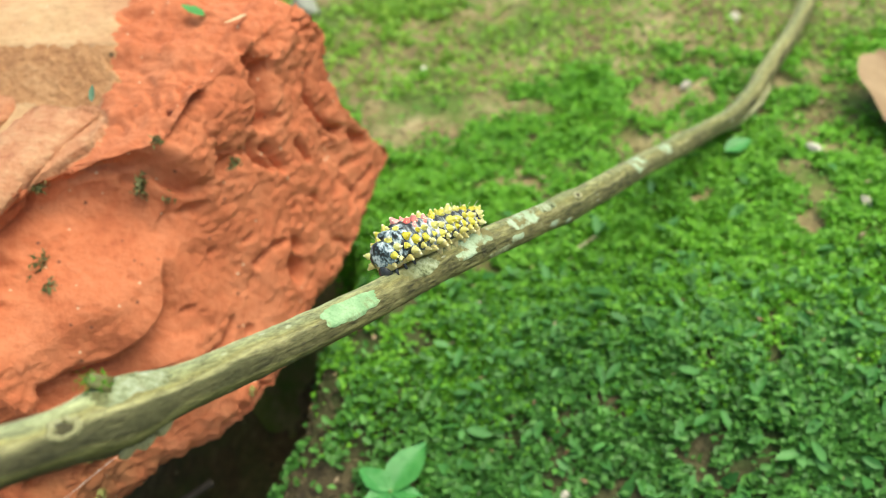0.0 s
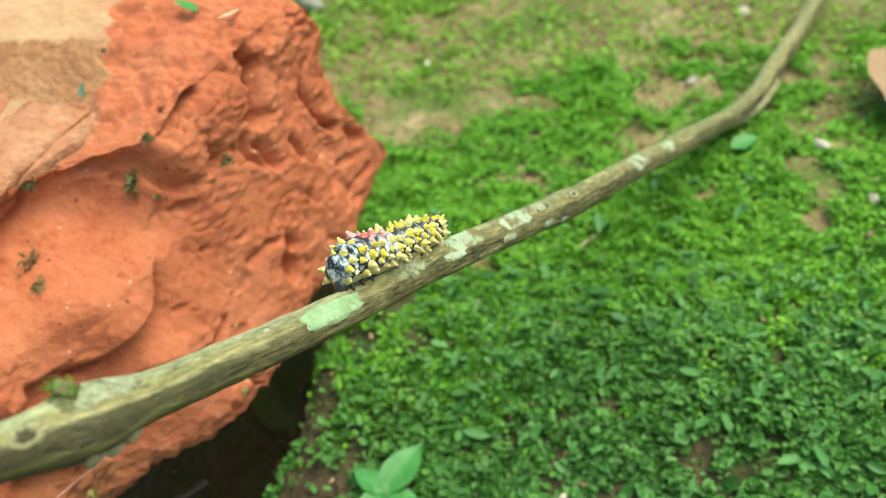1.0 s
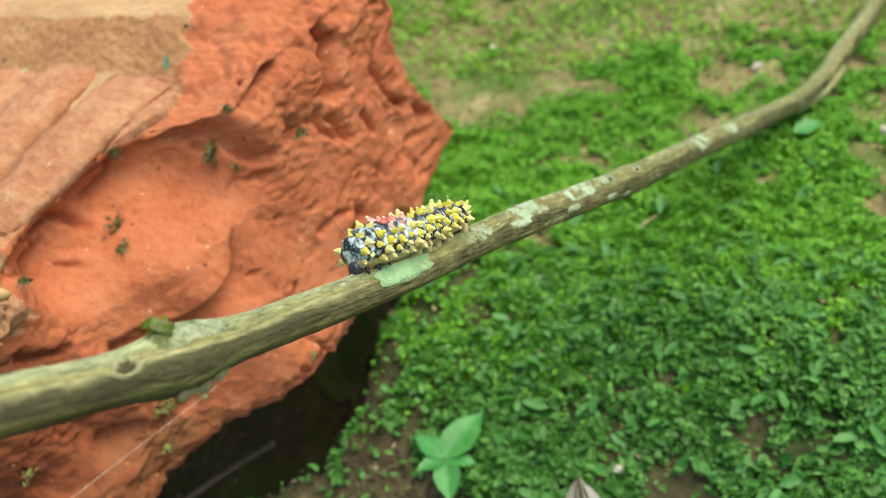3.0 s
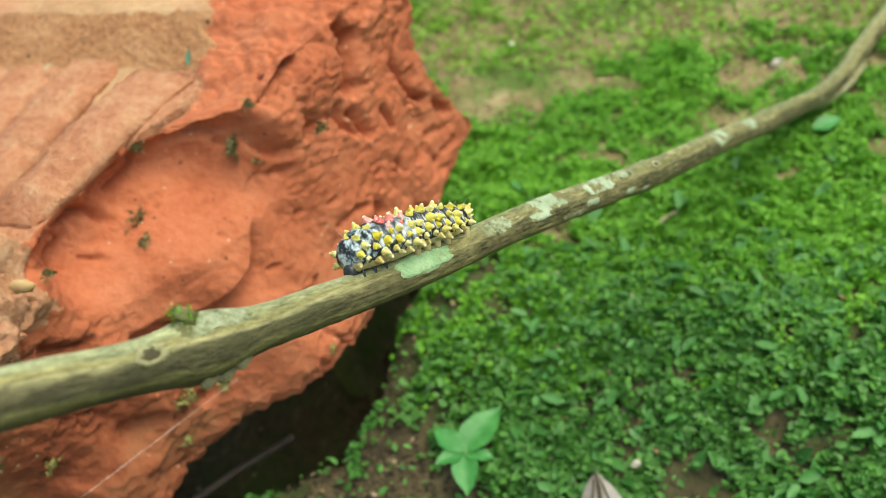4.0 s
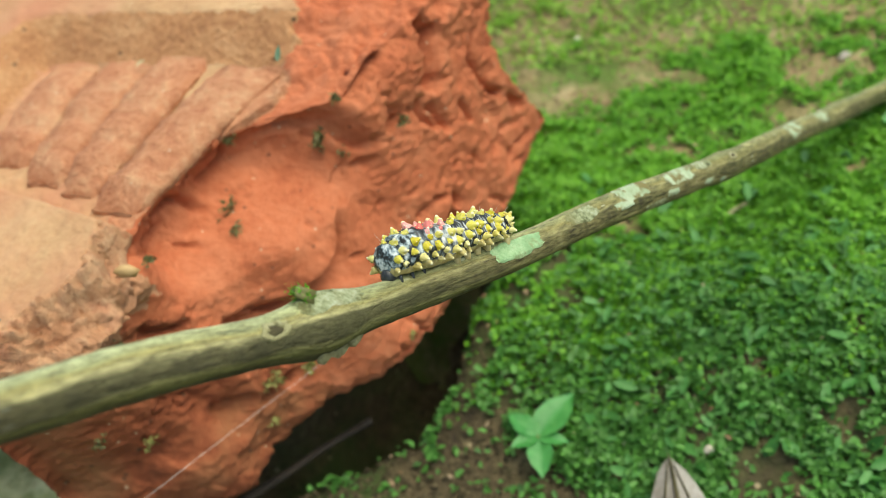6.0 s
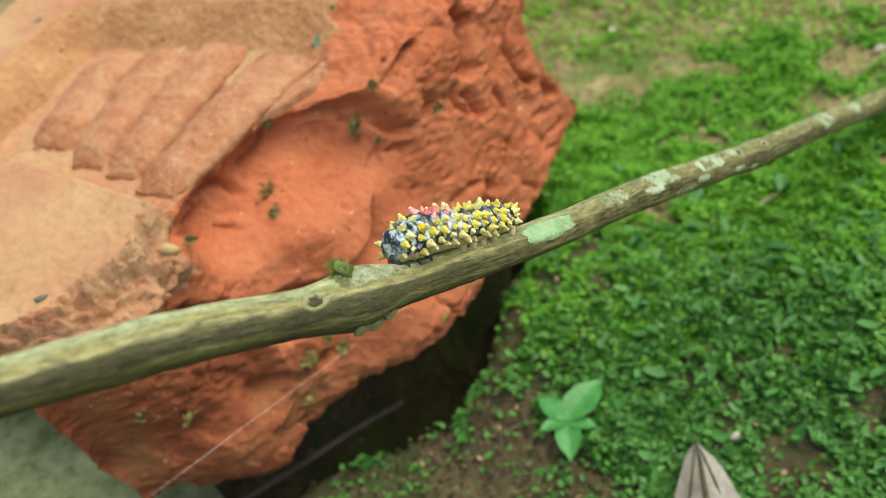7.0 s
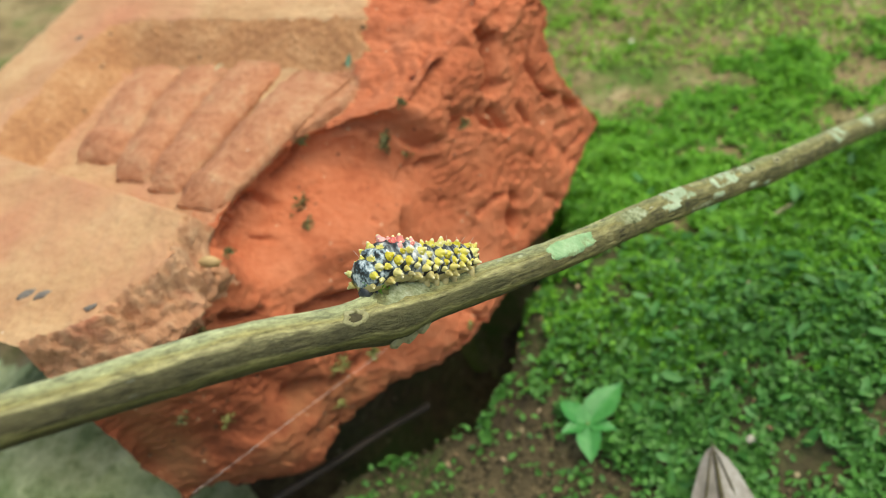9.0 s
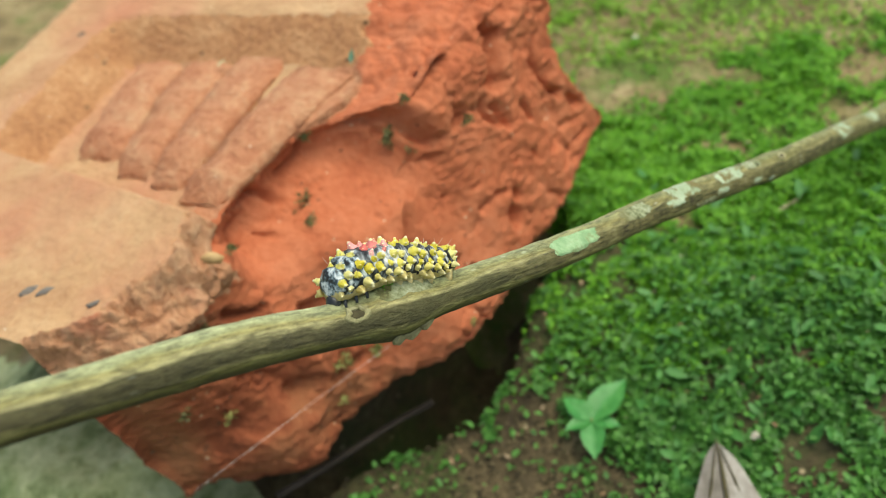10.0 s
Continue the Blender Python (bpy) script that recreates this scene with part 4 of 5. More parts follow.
def tubercle_mesh(mat, seed):
    """A fleshy knobbly cone with a blunt pale tip and a few smaller points round it."""
    vs, fs, index = [], [], []
    g = random.Random(seed)

    def cone(at, turn, size, m):
        prof = [(-0.25, 0.98), (0.0, 1.0), (0.28, 0.86), (0.52, 0.62), (0.74, 0.46), (0.94, 0.36), (1.08, 0.25), (1.16, 0.1)]
        base = len(vs)
        for z, r in prof:
            for k in range(m):
                a = 2 * math.pi * k / m
                rr = r * 0.70 * (1 + 0.20 * fbm(1.4 * math.cos(a) + seed, 1.4 * math.sin(a), 2 * z, 3))
                vs.append((turn @ Vector((rr * math.cos(a), rr * math.sin(a), z)) * size + at) * MM)
        for i in range(len(prof) - 1):
            for k in range(m):
                k2 = (k + 1) % m
                fs.append((base + i * m + k, base + i * m + k2, base + (i + 1) * m + k2, base + (i + 1) * m + k))
                index.append(1 if i > 4 else 0)
        fs.append(tuple(base + (len(prof) - 1) * m + k for k in range(m)))
        index.append(1)

    cone(Vector((0, 0, 0)), Euler((g.gauss(0, 0.12), g.gauss(0, 0.12), 0)).to_matrix(), 1.0, 12)
    for n in range(3):
        a = 2.1 * n + g.uniform(-0.5, 0.5)
        cone(Vector((0.42 * math.cos(a), 0.42 * math.sin(a), 0.1)), Euler((0, g.uniform(0.5, 0.9), a)).to_matrix(), g.uniform(0.3, 0.5), 8)
    return mesh_from("tubercle", vs, fs, [mat, M_TIP], index=index)


def bristle_mesh():
    vs, fs = tube(np.array([(0, 0, 0.6), (0.05, 0, 1.3), (0.15, 0, 2.0)]) * MM, [0.028 * MM, 0.022 * MM, 0.012 * MM], 5)
    return mesh_from("bristle", vs, fs, M_BRISTLE)


def leg_mesh(mat, length, r):
    line = np.array([(0, 0, 0.4), (0, 0.15, -length * 0.5), (-0.15, 0.0, -length)]) * MM
    vs, fs = tube(line, [r * MM, r * 0.85 * MM, r * 0.6 * MM], 8)
    return mesh_from("leg", vs, fs, mat)


def build_caterpillar():
    cat = thing("caterpillar", "black-grey caterpillar with yellow and red tubercles crawling on a twig", "caterpillar")
    yellow, pale, cream, red = ([tubercle_mesh(m, 5 * k + n) for n in range(3)] for k, m in enumerate((M_YELLOW, M_PALEYELLOW, M_CREAM, M_RED)))
    hair = bristle_mesh()
    true_leg, proleg = leg_mesh(M_HEAD, 1.3, 0.32), leg_mesh(M_BELLY, 1.25, 0.75)
    rings = []
    for i in range(SEGMENTS):
        r = BODY_R[i]
        ring = part("body_segment", ring_mesh(r, 3.3, M_FRONT if i in (0, 1) else M_PALEBODY if i in (2, 3, 4) else M_BODY), None, cat)
        rings.append(ring)
        # angle from straight up, towards either flank
        rows = [(20, red if 2 <= i <= 4 else yellow, 0.95), (58, yellow, 1.0), (82, yellow, 0.95), (104, pale, 0.85), (124, cream, 0.85)] + ([(42, red, 0.62)] if i in (2, 3) else [])
        if i == 10:
            rows += [(40, pale, 0.8), (75, pale, 0.8)]
        shift = {20: 0.0, 58: 0.2, 82: -0.9, 104: 0.5, 124: -0.6}
        for ang, me, size in rows:
            for sgn in (1, -1):
                a = radians((ang + 2.5 * math.sin(i * 2.7 + ang)) * sgn)
                t = part("tubercle", me[(i * 2 + ang + sgn) % 3], None, ring)
                jitter = 0.3 * math.sin(i * 3.1 + ang) + shift.get(ang, 0.9) + (-0.5 if i == 0 else 0.0)
                lean = -20 if i == 0 else 34 if i == 10 else 6
                if 1 <= i <= 3 and ang == 58:
                    size = (1.05, 0.75, 0.7)[i - 1]
                size *= 1.02
                t.matrix_basis = Matrix.Translation((jitter * MM, -r * 0.97 * math.sin(a) * MM, r * 0.89 * math.cos(a) * MM)) @ Matrix.Rotation(a, 4, "X") @ Matrix.Rotation(radians(lean + 13 * math.sin(i * 5 + ang + sgn)), 4, "Y") @ Matrix.Rotation(radians(9 * math.sin(i * 7 + 2 * ang)), 4, "X") @ Matrix.Scale(size * (0.85 if i in (0, 10) else 1.0) * (0.97 + 0.2 * math.sin(i * 4.3 + ang * sgn)), 4)
        if i in (0, 9, 10):
            for sgn in (1, -1):
                h = part("bristle", hair, None, ring)
                a = radians(30 * sgn)
                h.matrix_basis = Matrix.Translation((0, -r * 0.9 * math.sin(a) * MM, r * 0.9 * math.cos(a) * MM)) @ Matrix.Rotation(a, 4, "X") @ Matrix.Rotation(radians(-25 if i < 4 else 25), 4, "Y")
        if i < 3:
            for sgn in (1, -1):
                g = part("leg", true_leg, None, ring)
                g.matrix_basis = Matrix.Translation((0, sgn * 1.1 * MM, -r * 0.75 * MM)) @ Matrix.Rotation(radians(14 * sgn), 4, "X")
        elif i in (5, 6, 7, 8, 10):
            for sgn in (1, -1):
                g = part("proleg", proleg, None, ring)
                g.matrix_basis = Matrix.Translation((0, sgn * 1.2 * MM, -r * 0.7 * MM)) @ Matrix.Rotation(radians(10 * sgn), 4, "X")
    bm = blob(1.0 * MM, 1.15 * MM, 1.15 * MM, 3, 0.05, 2.0)
    head = part("head", bm, M_HEAD, cat, "shiny black head")
    for sgn in (1, -1):
        jaw = part("mandible", blob(0.45 * MM, 0.35 * MM, 0.5 * MM, 2), M_HEAD, head)
        jaw.location = (-0.75 * MM, sgn * 0.45 * MM, -0.95 * MM)
    return cat, head, rings


caterpillar, cat_head, cat_rings = build_caterpillar()

# seconds, head and tail along the twig in millimetres
CRAWL = [(0.0, 123.7, 152.1), (0.5, 121.0, 149.2), (1.0, 117.2, 144.9), (1.5, 113.6, 141.9), (2.0, 110.3, 137.9), (2.5, 107.6, 136.2), (3.1, 104.3, 133.4),
         (3.8, 101.2, 131.0), (4.5, 95.0, 124.6), (5.0, 92.4, 122.0), (5.5, 88.2, 118.4), (6.2, 86.2, 116.2), (6.8, 82.6, 111.6), (7.5, 78.2, 107.2),
         (7.9, 75.0, 103.0), (8.5, 72.0, 99.2), (9.0, 69.2, 94.8), (9.5, 66.8, 92.6), (10.0, 62.8, 89.4)]


def crawl_poses(head_s, tail_s, t):
    """World poses of the body rings, front to back, and of the head, on the outer side of the twig."""
    poses = []
    for i in range(-1, SEGMENTS):
        u = (i + 0.5 if i >= 0 else -0.05) / (SEGMENTS - 0.2)
        s = head_s + 1.6 + (tail_s - head_s - 5.2) * u
        c, d, side, out = twig_at(s)
        r = BODY_R[max(i, 0)]
        wave = 0.45 * max(0.0, math.sin(2 * math.pi * (u * 1.1 - t * 0.9)))
        lift = twig_radius(s) + r * 0.92 - 0.1 + wave + (0.3 * max(0.0, 1 - u * 3) if i >= 0 else -1.9)
        p = (c + out * lift) * MM
        # x runs from head to tail, z outward
        y = np.cross(out, d)
        poses.append(Matrix(((d[0], y[0], out[0], p[0]), (d[1], y[1], out[1], p[1]), (d[2], y[2], out[2], p[2]), (0, 0, 0, 1))))
    return poses[1:], poses[0]


# ---- moss and weeds ----
BRICK_INV = Matrix((E1, E2, E3))


def under_brick(x, y):
    q = BRICK_INV @ (Vector((x, y, 0)) - BRICK_ORIGIN)
    return A0 - 2 < q.x < A1 + 1 and q.y > face_base(q.x) + 19 and q.y < B1 + 2


# bare patches of soil: place and reach
BARE = [(-32, 267, 9), (1, 287, 11), (36, 248, 7), (79, 225, 5), (26, 328, 15), (76, 321, 18), (94, 253, 13), (-8, 328, 12), (-45, 301, 8), (52, 272, 7),
        (-46, 167, 4.5), (-33, 180, 3.5), (-21, 197, 3), (-50, 134, 9), (-77, 121, 12), (-62, 128, 9), (24, 176, 2.5), (9, 119, 3), (-19, 118, 7)]


def moss_amount(x, y):
    """How mossy the soil is: lush in a belt, thin and patchy farther back and in the hollow before the brick."""
    v = 0.52 + 0.42 * fbm(x * 0.022 + 5, y * 0.022, 0.0, 4) + 0.3 * fbm(x * 0.09, y * 0.09, 3.0, 2)
    lush = 1 - 0.8 * smooth(y, 222, 312)
    hollow = smooth(-x, 6, 36) * (1 - smooth(y, 144, 176))
    wx, wy = x + 9 * fbm(x * 0.06, y * 0.06, 7.0, 4), y + 9 * fbm(x * 0.06, y * 0.06, 2.0, 4)
    bare = sum(math.exp(-((wx - bx) / (1.5 * br)) ** 2 - ((wy - by) / br) ** 2) for bx, by, br in BARE if abs(wx - bx) < 3 * br and abs(wy - by) < 2 * br)
    return v * 1.1 + 0.70 * lush - 0.80 - 0.40 * hollow - 0.72 * min(bare, 1.0) - 0.42 * smooth(fbm(x * 0.055 + 3, y * 0.075, 5.0, 3), 0.28, 0.5) + 0.22 * fbm(x * 0.3, y * 0.3, 8.0, 3)


def leaf_cloud(name, count, region, size, mat, rng, accept, length=1.0, lift=(0.0, 1.0), label="", tilt=0.9, mound=2.6):
    """Very many small cupped leaflets over the soil, gathered in low cushions, as one mesh."""
    vs, fs = [], []
    x0, x1, y0, y1 = region
    made = tries = 0
    while made < count and tries < count * 12:
        tries += 1
        x, y = rng.uniform(x0, x1), rng.uniform(y0, y1)
        if under_brick(x, y) or rng.random() > accept(x, y):
            continue
        made += 1
        s = size * rng.uniform(0.55, 1.4)
        yaw, pitch, roll = rng.uniform(0, 6.283), rng.gauss(0.2, tilt * 0.45), rng.gauss(0, tilt * 0.4)
        cushion = mound * max(0.0, 0.45 + 0.8 * fbm(x * 0.16, y * 0.16, 9.0, 3) + 0.5 * fbm(x * 0.05, y * 0.05, 4.0, 2))
        m = Matrix.Translation((x, y, ground_height(x, y) + cushion * rng.random() ** 0.6 + rng.uniform(*lift))) @ Euler((roll, -pitch, yaw)).to_matrix().to_4x4()
        w = 0.5 * s / length ** 0.5
        ln = s * length ** 0.5
        cup = 0.2 * s * rng.uniform(0.3, 1.4)
        base = len(vs)
        for px, py, pz in ((-0.5 * ln, 0, 0), (-0.18 * ln, w, cup), (0.25 * ln, 0.85 * w, cup), (0.5 * ln, 0, 0.04 * s), (0.25 * ln, -0.85 * w, cup), (-0.18 * ln, -w, cup), (0.05 * ln, 0, -0.02 * s)):
            vs.append((m @ Vector((px, py, pz))) * MM)
        for k in range(6):
            fs.append((base + k, base + (k + 1) % 6, base + 6))
    tagged(new(name, mesh_from(name, vs, fs, mat)), label, "moss", kind="stuff")


def litter_cloud(name, count, region, size, mat, rng, label, flat, category):
    """Crumbs or flakes of many sizes strewn over the soil, as one mesh."""
    vs, fs = [], []
    for _ in range(count):
        x, y = rng.uniform(*region[:2]), rng.uniform(*region[2:])
        if under_brick(x, y):
            continue
        s = size * rng.uniform(0.3, 1.0) ** 1.5
        m = Matrix.Translation((x, y, ground_height(x, y) + (1.4 if flat else 0.1) * s * 0.5)) @ Euler((rng.gauss(0, 0.4), rng.gauss(0, 0.4), rng.uniform(0, 6.283))).to_matrix().to_4x4()
        base = len(vs)
        for px, py, pz in ((1, 0, 0), (-1, 0, 0), (0, 1, 0), (0, -1, 0), (0, 0, 1), (0, 0, -1)):
            k = s * rng.uniform(0.6, 1.2) * 0.5
            vs.append((m @ Vector((px * k, py * k * (0.5 if flat else 0.9), pz * k * (0.2 if flat else 0.7)))) * MM)
        for f in ((0, 2, 4), (2, 1, 4), (1, 3, 4), (3, 0, 4), (2, 0, 5), (1, 2, 5), (3, 1, 5), (0, 3, 5)):
            fs.append(tuple(base + i for i in f))
    tagged(new(name, mesh_from(name, vs, fs, mat, smooth=False)), label, category, kind="stuff")


rng = random.Random(7)
leaf_cloud("moss", 130000, (-75, 150, 138, 300), 1.12, M_MOSS, rng, lambda x, y: max(0.012, smooth(moss_amount(x, y), -0.12, 0.50)) * smooth(y + 14 * fbm(x * 0.04, y * 0.04, 6.0, 3), 142, 188), label="lush bright green moss leaflets covering damp soil", mound=3.8)
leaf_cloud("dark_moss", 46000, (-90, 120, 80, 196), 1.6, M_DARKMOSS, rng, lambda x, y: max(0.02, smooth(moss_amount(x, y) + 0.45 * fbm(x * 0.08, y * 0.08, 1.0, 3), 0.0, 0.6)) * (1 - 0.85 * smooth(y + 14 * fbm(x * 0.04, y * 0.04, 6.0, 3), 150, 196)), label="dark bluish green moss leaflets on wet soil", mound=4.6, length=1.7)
leaf_cloud("far_moss", 42000, (-240, 190, 285, 460), 1.6, M_FARMOSS, rng, lambda x, y: max(0.08, smooth(moss_amount(x, y), -0.15, 0.45)), label="patchy green moss on bare tan soil")
leaf_cloud("ground_weed", 620, (-20, 110, 85, 225), 3.0, M_WEED, rng, lambda x, y: smooth(moss_amount(x, y), 0.1, 0.4) * (1 - 0.9 * smooth(y, 140, 205)), length=2.4, lift=(1.0, 3.0), label="small bluish green leaves among moss", tilt=0.8)
litter_cloud("soil_crumbs", 5000, (-140, 150, 80, 330), 2.2, M_CRUMB, rng, "loose brown crumbs of damp soil", False, "soil")
# Dark crumbs packed here paint the brick's shade into the hollow.
litter_cloud("shade_crumbs", 7000, (-118, -8, 82, 172), 2.4, M_CRUMB, rng, "soil crumbs darkened to paint the shade in a hollow beside a brick", False, "soil")
litter_cloud("plant_litter", 1100, (-75, 150, 85, 330), 2.6, M_LITTER, rng, "brown flecks of dead plant litter on moss", True, "litter")


# ---- seedling ----
def leaf_mesh(length, width, curl, mat, fold=0.25, name="leaf"):
    n, m = 12, 6
    vs, fs = [], []
    for i in range(n + 1):
        u = i / n
        w = width * 0.5 * math.sin(math.pi * u ** 0.8) ** 0.9 if 0 < u < 1 else 0.02 * width
        for j in range(m + 1):
            v = 2 * j / m - 1
            wave = 0.03 * width * math.sin(u * 19 + v * 2)
            vs.append((u * length * MM, v * w * MM, (curl * u * u * length + fold * abs(v) * w + wave * abs(v) - 0.012 * width * (1 - abs(v)) * 2) * MM))
    for i in range(n):
        for j in range(m):
            a = i * (m + 1) + j
            fs.append((a, a + m + 1, a + m + 2, a + 1))
    me = mesh_from(name, vs, fs, mat)
    return me


def build_seedling(x, y, z):
    plant = thing("seedling", "bright green five-leaved seedling growing in bare soil", "plant", (x * MM, y * MM, z * MM))
    vs, fs = tube(np.array([(0, 0, -12), (0.3, 0.2, -4), (0, 0, 0.2)]) * MM, [0.55 * MM, 0.5 * MM, 0.45 * MM], 8)
    part("stem", mesh_from("seedling_stem", vs, fs, M_STEM), None, plant)
    for yaw, ln, w, curl, pitch in ((55, 14.2, 8.4, -0.1, 14), (140, 9.6, 5.6, -0.1, 12), (208, 7.2, 4.4, -0.1, 8), (278, 10.6, 6.2, -0.16, -2), (-10, 7.4, 4.0, -0.15, 4)):
        lf = part("leaf", leaf_mesh(ln, w, curl, M_LEAF), None, plant)
        lf.matrix_basis = pose(0, 0, 0, 0, -pitch, yaw)


build_seedling(-30.5, 139.4, -12.0)


# ---- dry leaves, stones, sticks ----
def build_dry_leaf():
    leaf = thing("dry_leaf", "folded grey-brown dry leaf with a pointed tip on moss", "dry leaf", (-0.6 * MM, 134.6 * MM, -14.2 * MM))
    for sgn, w in ((1, 10.6), (-1, 9.6)):
        n, m = 14, 5
        vs, fs = [], []
        for i in range(n + 1):
            u = i / n
            wid = w * u ** 0.8 + 1.0 * min(1.0, 8 * u)
            for j in range(m + 1):
                v = j / m
                vs.append((sgn * v * wid * MM, -u * 30 * MM, (1.5 + 2.2 * math.sin(u * 2.2) - 2.2 * v ** 1.5 * (0.4 + u) + 0.4 * fbm(u * 5, v * 4, sgn)) * MM))
        for i in range(n):
            for j in range(m):
                a = i * (m + 1) + j
                fs.append((a, a + 1, a + m + 2, a + m + 1))
        part("leaf_half", mesh_from("leaf_half", vs, fs, M_DRYLEAF), None, leaf)
    vs, fs = tube(np.array([(0, 0, 1.7), (0.1, -8, 3.2), (0, -17, 3.8), (0.2, -26, 3.0)]) * MM, [0.2 * MM, 0.45 * MM, 0.6 * MM, 0.7 * MM], 7)
    part("midrib", mesh_from("midrib", vs, fs, M_SCAR), None, leaf)
    for x0, x1, y1 in ((0.6, 4.6, -24), (-0.6, -4.8, -22)):
        vs, fs = tube(np.array([(x0, -3, 2.3), (0.55 * x1, -13, 3.2), (x1, y1, 1.9)]) * MM, [0.15 * MM, 0.3 * MM, 0.35 * MM], 6)
        part("vein", mesh_from("vein", vs, fs, M_SCAR), None, leaf)
    leaf.rotation_euler = (0, 0, radians(6))
    return leaf


build_dry_leaf()


def build_moss_leaf():
    leaf = thing("fallen_leaf", "small glossy bright green leaf lying on moss", "leaf", (62.5 * MM, 236 * MM, 4.5 * MM))
    part("blade", leaf_mesh(8.5, 5.0, -0.05, M_LEAF, 0.2), None, leaf)
    leaf.rotation_euler = (radians(12), radians(-10), radians(20))


build_moss_leaf()


def build_tan_leaf():
    leaf = thing("curled_leaf", "curled tan dry leaf standing on bare soil", "dry leaf", (114.5 * MM, 273 * MM, 10 * MM))
    part("blade", leaf_mesh(50, 26, -0.22, M_TANLEAF, 0.3), None, leaf)
    leaf.rotation_euler = (radians(-8), 0, radians(-86))


build_tan_leaf()


def pebble(x, y, r, seed, mat=M_PEBBLE, label="small pale stone crumb lying in moss", name="pebble", lift=0.5, category="stone"):
    bm = blob(r * MM, r * 0.75 * MM, r * 0.6 * MM, 2, 0.35, seed)
    me = bpy.data.meshes.new(name)
    bm.to_mesh(me)
    bm.free()
    me.materials.append(mat)
    ob = tagged(new(name, me), label, category, "crumbs in the moss" if mat is M_PEBBLE else "")
    ob.location = (x * MM, y * MM, (ground_height(x, y) + lift * r) * MM)
    ob.rotation_euler = (0.3 * seed, 0.2, seed)


for i, (x, y, r) in enumerate([(35.5, 146, 1.5), (29, 181.5, 1.2), (58.9, 275, 2.2), (87.5, 237, 2.4), (66.4, 232.5, 1.6), (50.3, 218.5, 1.3), (82.9, 318, 2.6), (22, 173, 0.9), (-24, 302, 2.0), (12.5, 165, 1.1), (94, 211, 2.2), (9, 138, 1.6), (13, 135, 1.3),
                               (-9, 146, 0.9), (-11, 141, 1.0), (40, 176, 0.8), (-8.5, 186, 0.9)]):
    pebble(x, y, r, i * 1.7 + 0.4)
pebble(-101.5, 126.5, 2.2, 5.0, M_SLATE, "small blue-grey stone below the brick", "stone", 0.4)


def stick(name, points, radii, mat, label, category="stick"):
    ob = thing(name, label, category)
    line = spline(points, 10)
    rr = np.interp(np.linspace(0, 1, len(line)), np.linspace(0, 1, len(radii)), radii) * MM
    vs, fs = tube(line * MM, list(rr), 9, 0.12)
    part("stem", mesh_from(name, vs, fs, mat), None, ob)
    return ob


DARK_STICK = [(-110, 118, -18), (-96, 130, -17.5), (-85, 140, -17), (-74, 148.5, -16.5)]
stick("dark_stick", DARK_STICK, [1.1, 1.0, 0.9, 1.0], M_DEADWOOD, "thin dark dead stick lying in the hollow beneath a brick")
stick("straw_piece", [(14, 196, 2.0), (18, 201, 2.6), (23, 206, 2.0)], [0.5, 0.5, 0.4], M_PALEBARK, "short dry straw piece lying on moss")
stick("silk_thread", [tuple(brick_point(a_, b_, h_ + 1.6) / MM) for a_, b_, h_ in ((108.3, 111.3, 16.9), (95.6, 119.7, 15.6), (81.9, 122.5, 19.6), (67.1, 127.6, 22.1), (58.6, 134.0, 20.6))], [0.036, 0.036, 0.036], M_SILK, "fine white silk thread strung across a broken brick", "thread")


def tuft(a, b, h, r, count, seed, mat=M_TUFT, label="dark green moss tuft clinging to a brick"):
    """A little cushion of moss on the broken face."""
    g = random.Random(seed)
    c = brick_point(a, b, h) / MM
    vs, fs = [], []
    for _ in range(count):
        q = c + E1 * g.gauss(0, r) + E3 * g.gauss(0, r * 0.8) - E2 * abs(g.gauss(0.2, 0.5))
        for _k in range(3):
            vs.append((q + Vector((g.gauss(0, 0.42), g.gauss(0, 0.42), g.gauss(0, 0.42)))) * MM)
        fs.append((len(vs) - 3, len(vs) - 2, len(vs) - 1))
    tagged(new("moss_tuft", mesh_from("moss_tuft", vs, fs, mat, smooth=False)), label, "moss", "tufts on the brick")


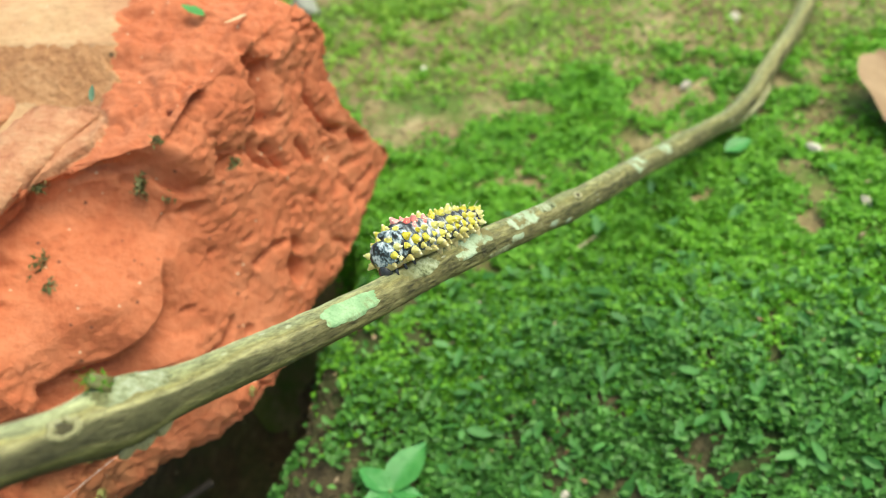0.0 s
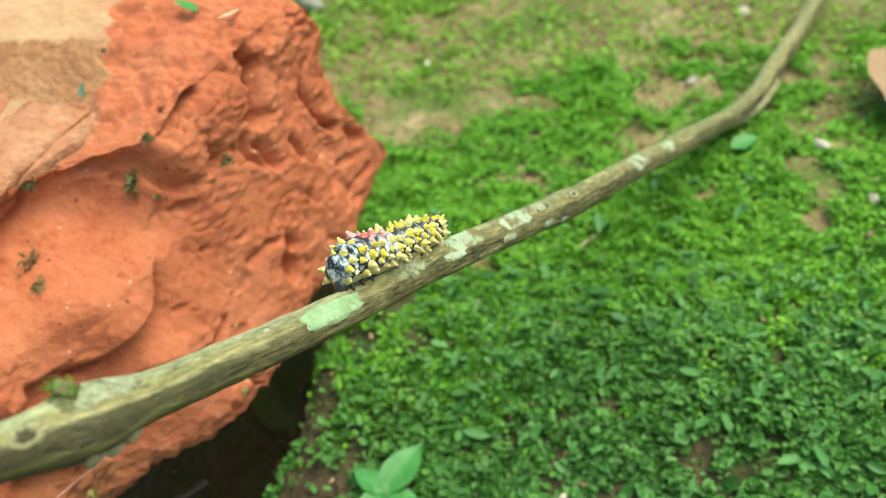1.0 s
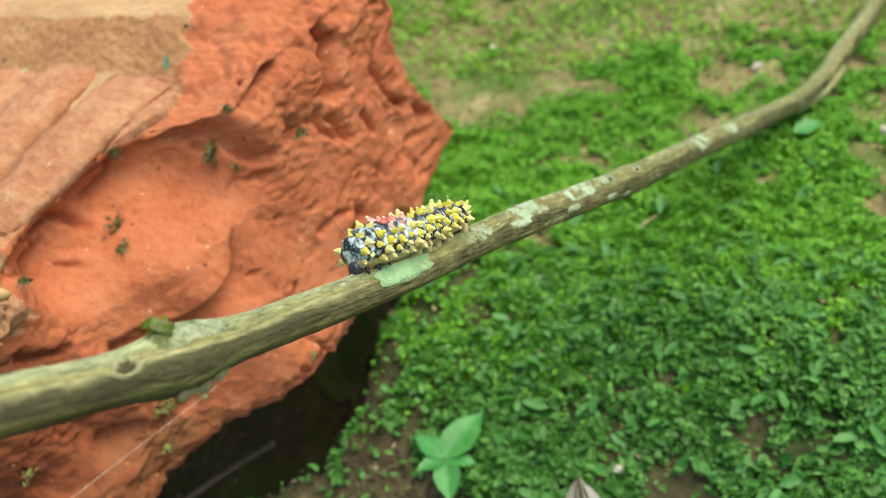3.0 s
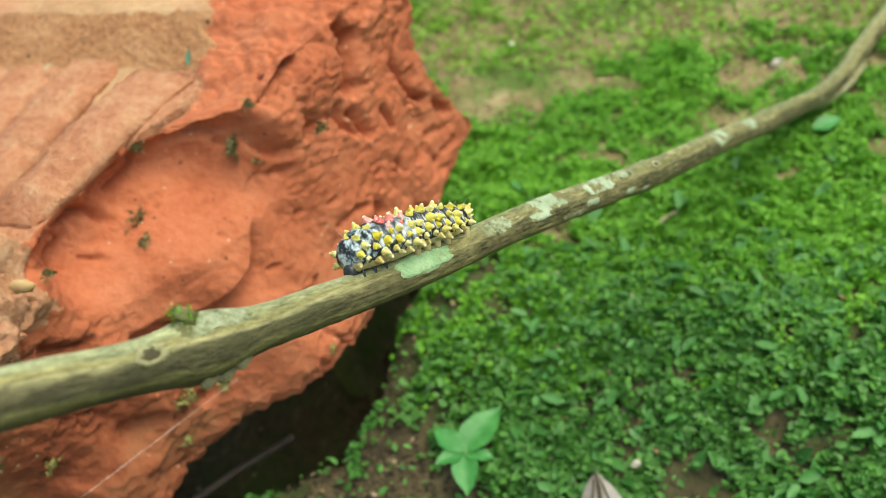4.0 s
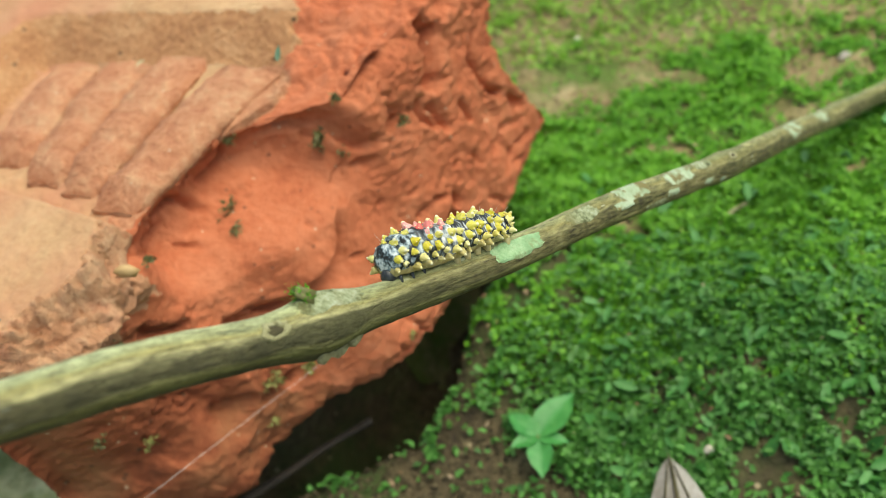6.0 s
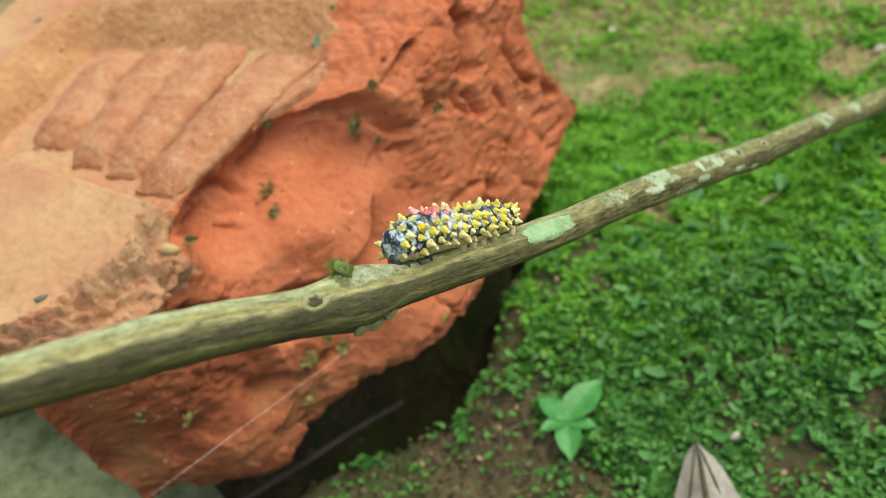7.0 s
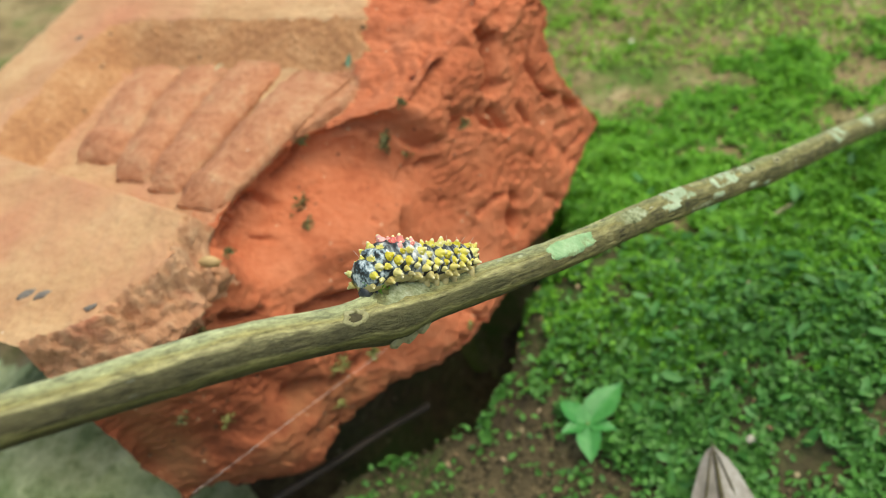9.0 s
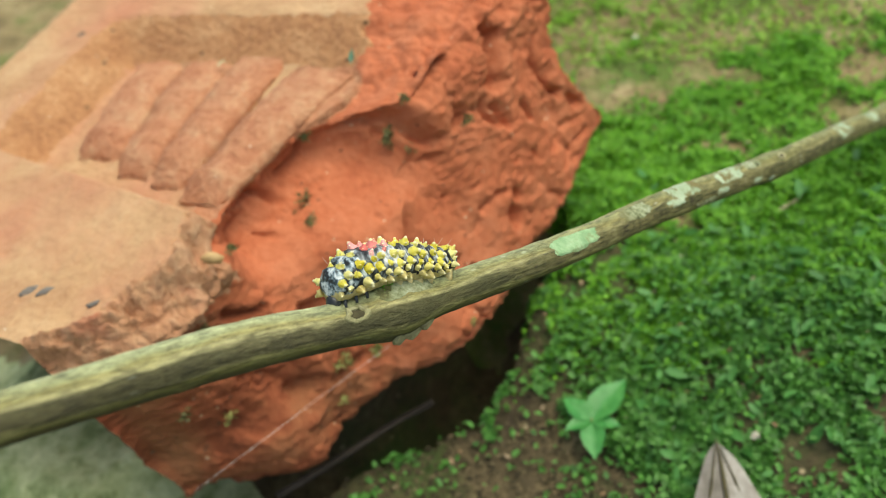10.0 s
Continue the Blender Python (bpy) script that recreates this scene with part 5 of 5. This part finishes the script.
for n_, (a_, h_, r_, c_) in enumerate([(140.7, 55.5, 1.3, 150), (131.9, 62, 0.8, 60), (143.8, 65, 0.7, 50), (120.7, 51.9, 1.5, 90), (117, 50, 1.0, 50), (87, 41.3, 1.8, 160), (82, 50, 1.2, 60), (107, 18.3, 1.4, 70), (101.3, 19.9, 1.6, 60),
                                       (95.3, 11.7, 0.7, 45), (106, 22.3, 0.9, 60), (99, 20, 0.8, 50), (75.5, 27.6, 0.9, 45), (141.4, 51.8, 0.6, 25), (152, 52, 0.9, 40), (68.5, 36, 1.0, 40), (123.8, 12.5, 0.5, 22), (97.5, 60, 0.6, 30), (138, 14, 0.5, 20)]):
    if h_ < 30:
        tuft(a_, face_at(a_, h_) - 0.3, h_, r_ * 0.8, c_, n_ + 11, M_SPOT, "yellow-green lichen flecks clinging to a brick")
    else:
        tuft(a_, face_at(a_, h_) - 0.4, h_, r_, c_, n_ + 11)


def scrap(name, a, b, h, length, width, yaw, pitch, mat, label, category):
    p = brick_point(a, b, h)
    me = leaf_mesh(length, width, 0.1, mat, 0.3, name)
    ob = tagged(new(name, me), label, category)
    ob.matrix_basis = Matrix.Translation(p) @ pose(0, 0, 0, 0, pitch, yaw)


scrap("leaf_scrap", 146, 121, 72.5, 3.4, 1.5, 70, -50, M_FROND, "blue-green leaf scrap stuck on a brick", "leaf")
scrap("leaf_scrap", 178, 112, 71, 6.5, 2.6, 150, -8, M_LEAF, "green fallen leaf scrap on top of a brick", "leaf")
scrap("grass_blade", 180, 103, 70, 9.0, 1.2, 250, -10, M_STRAW, "dry straw-coloured grass blade on a brick", "grass")
scrap("bark_flake", 151, 170, 66.5, 3.0, 2.0, 20, -20, M_STRAW, "small pale flake lying in the brick recess", "flake")
pebble(-69, 350, 7.0, 2.0, M_GREYSTONE, "pale grey stone half hidden behind the brick", "stone", 0.3)


# ---- the crawl ----
def motions():
    rows, ring_rows, head_rows = [], [[] for _ in cat_rings], []
    for t, hs, ts in CRAWL:
        rings, hd = crawl_poses(hs, ts, t)
        base = rings[5]
        inv = base.inverted()
        rows.append((t, base))
        for k, m in enumerate(rings):
            ring_rows[k].append((t, inv @ m))
        head_rows.append((t, inv @ hd))
    walk(caterpillar, rows)
    for ob, r in zip(cat_rings, ring_rows):
        walk(ob, r)
    walk(cat_head, head_rows)


motions()
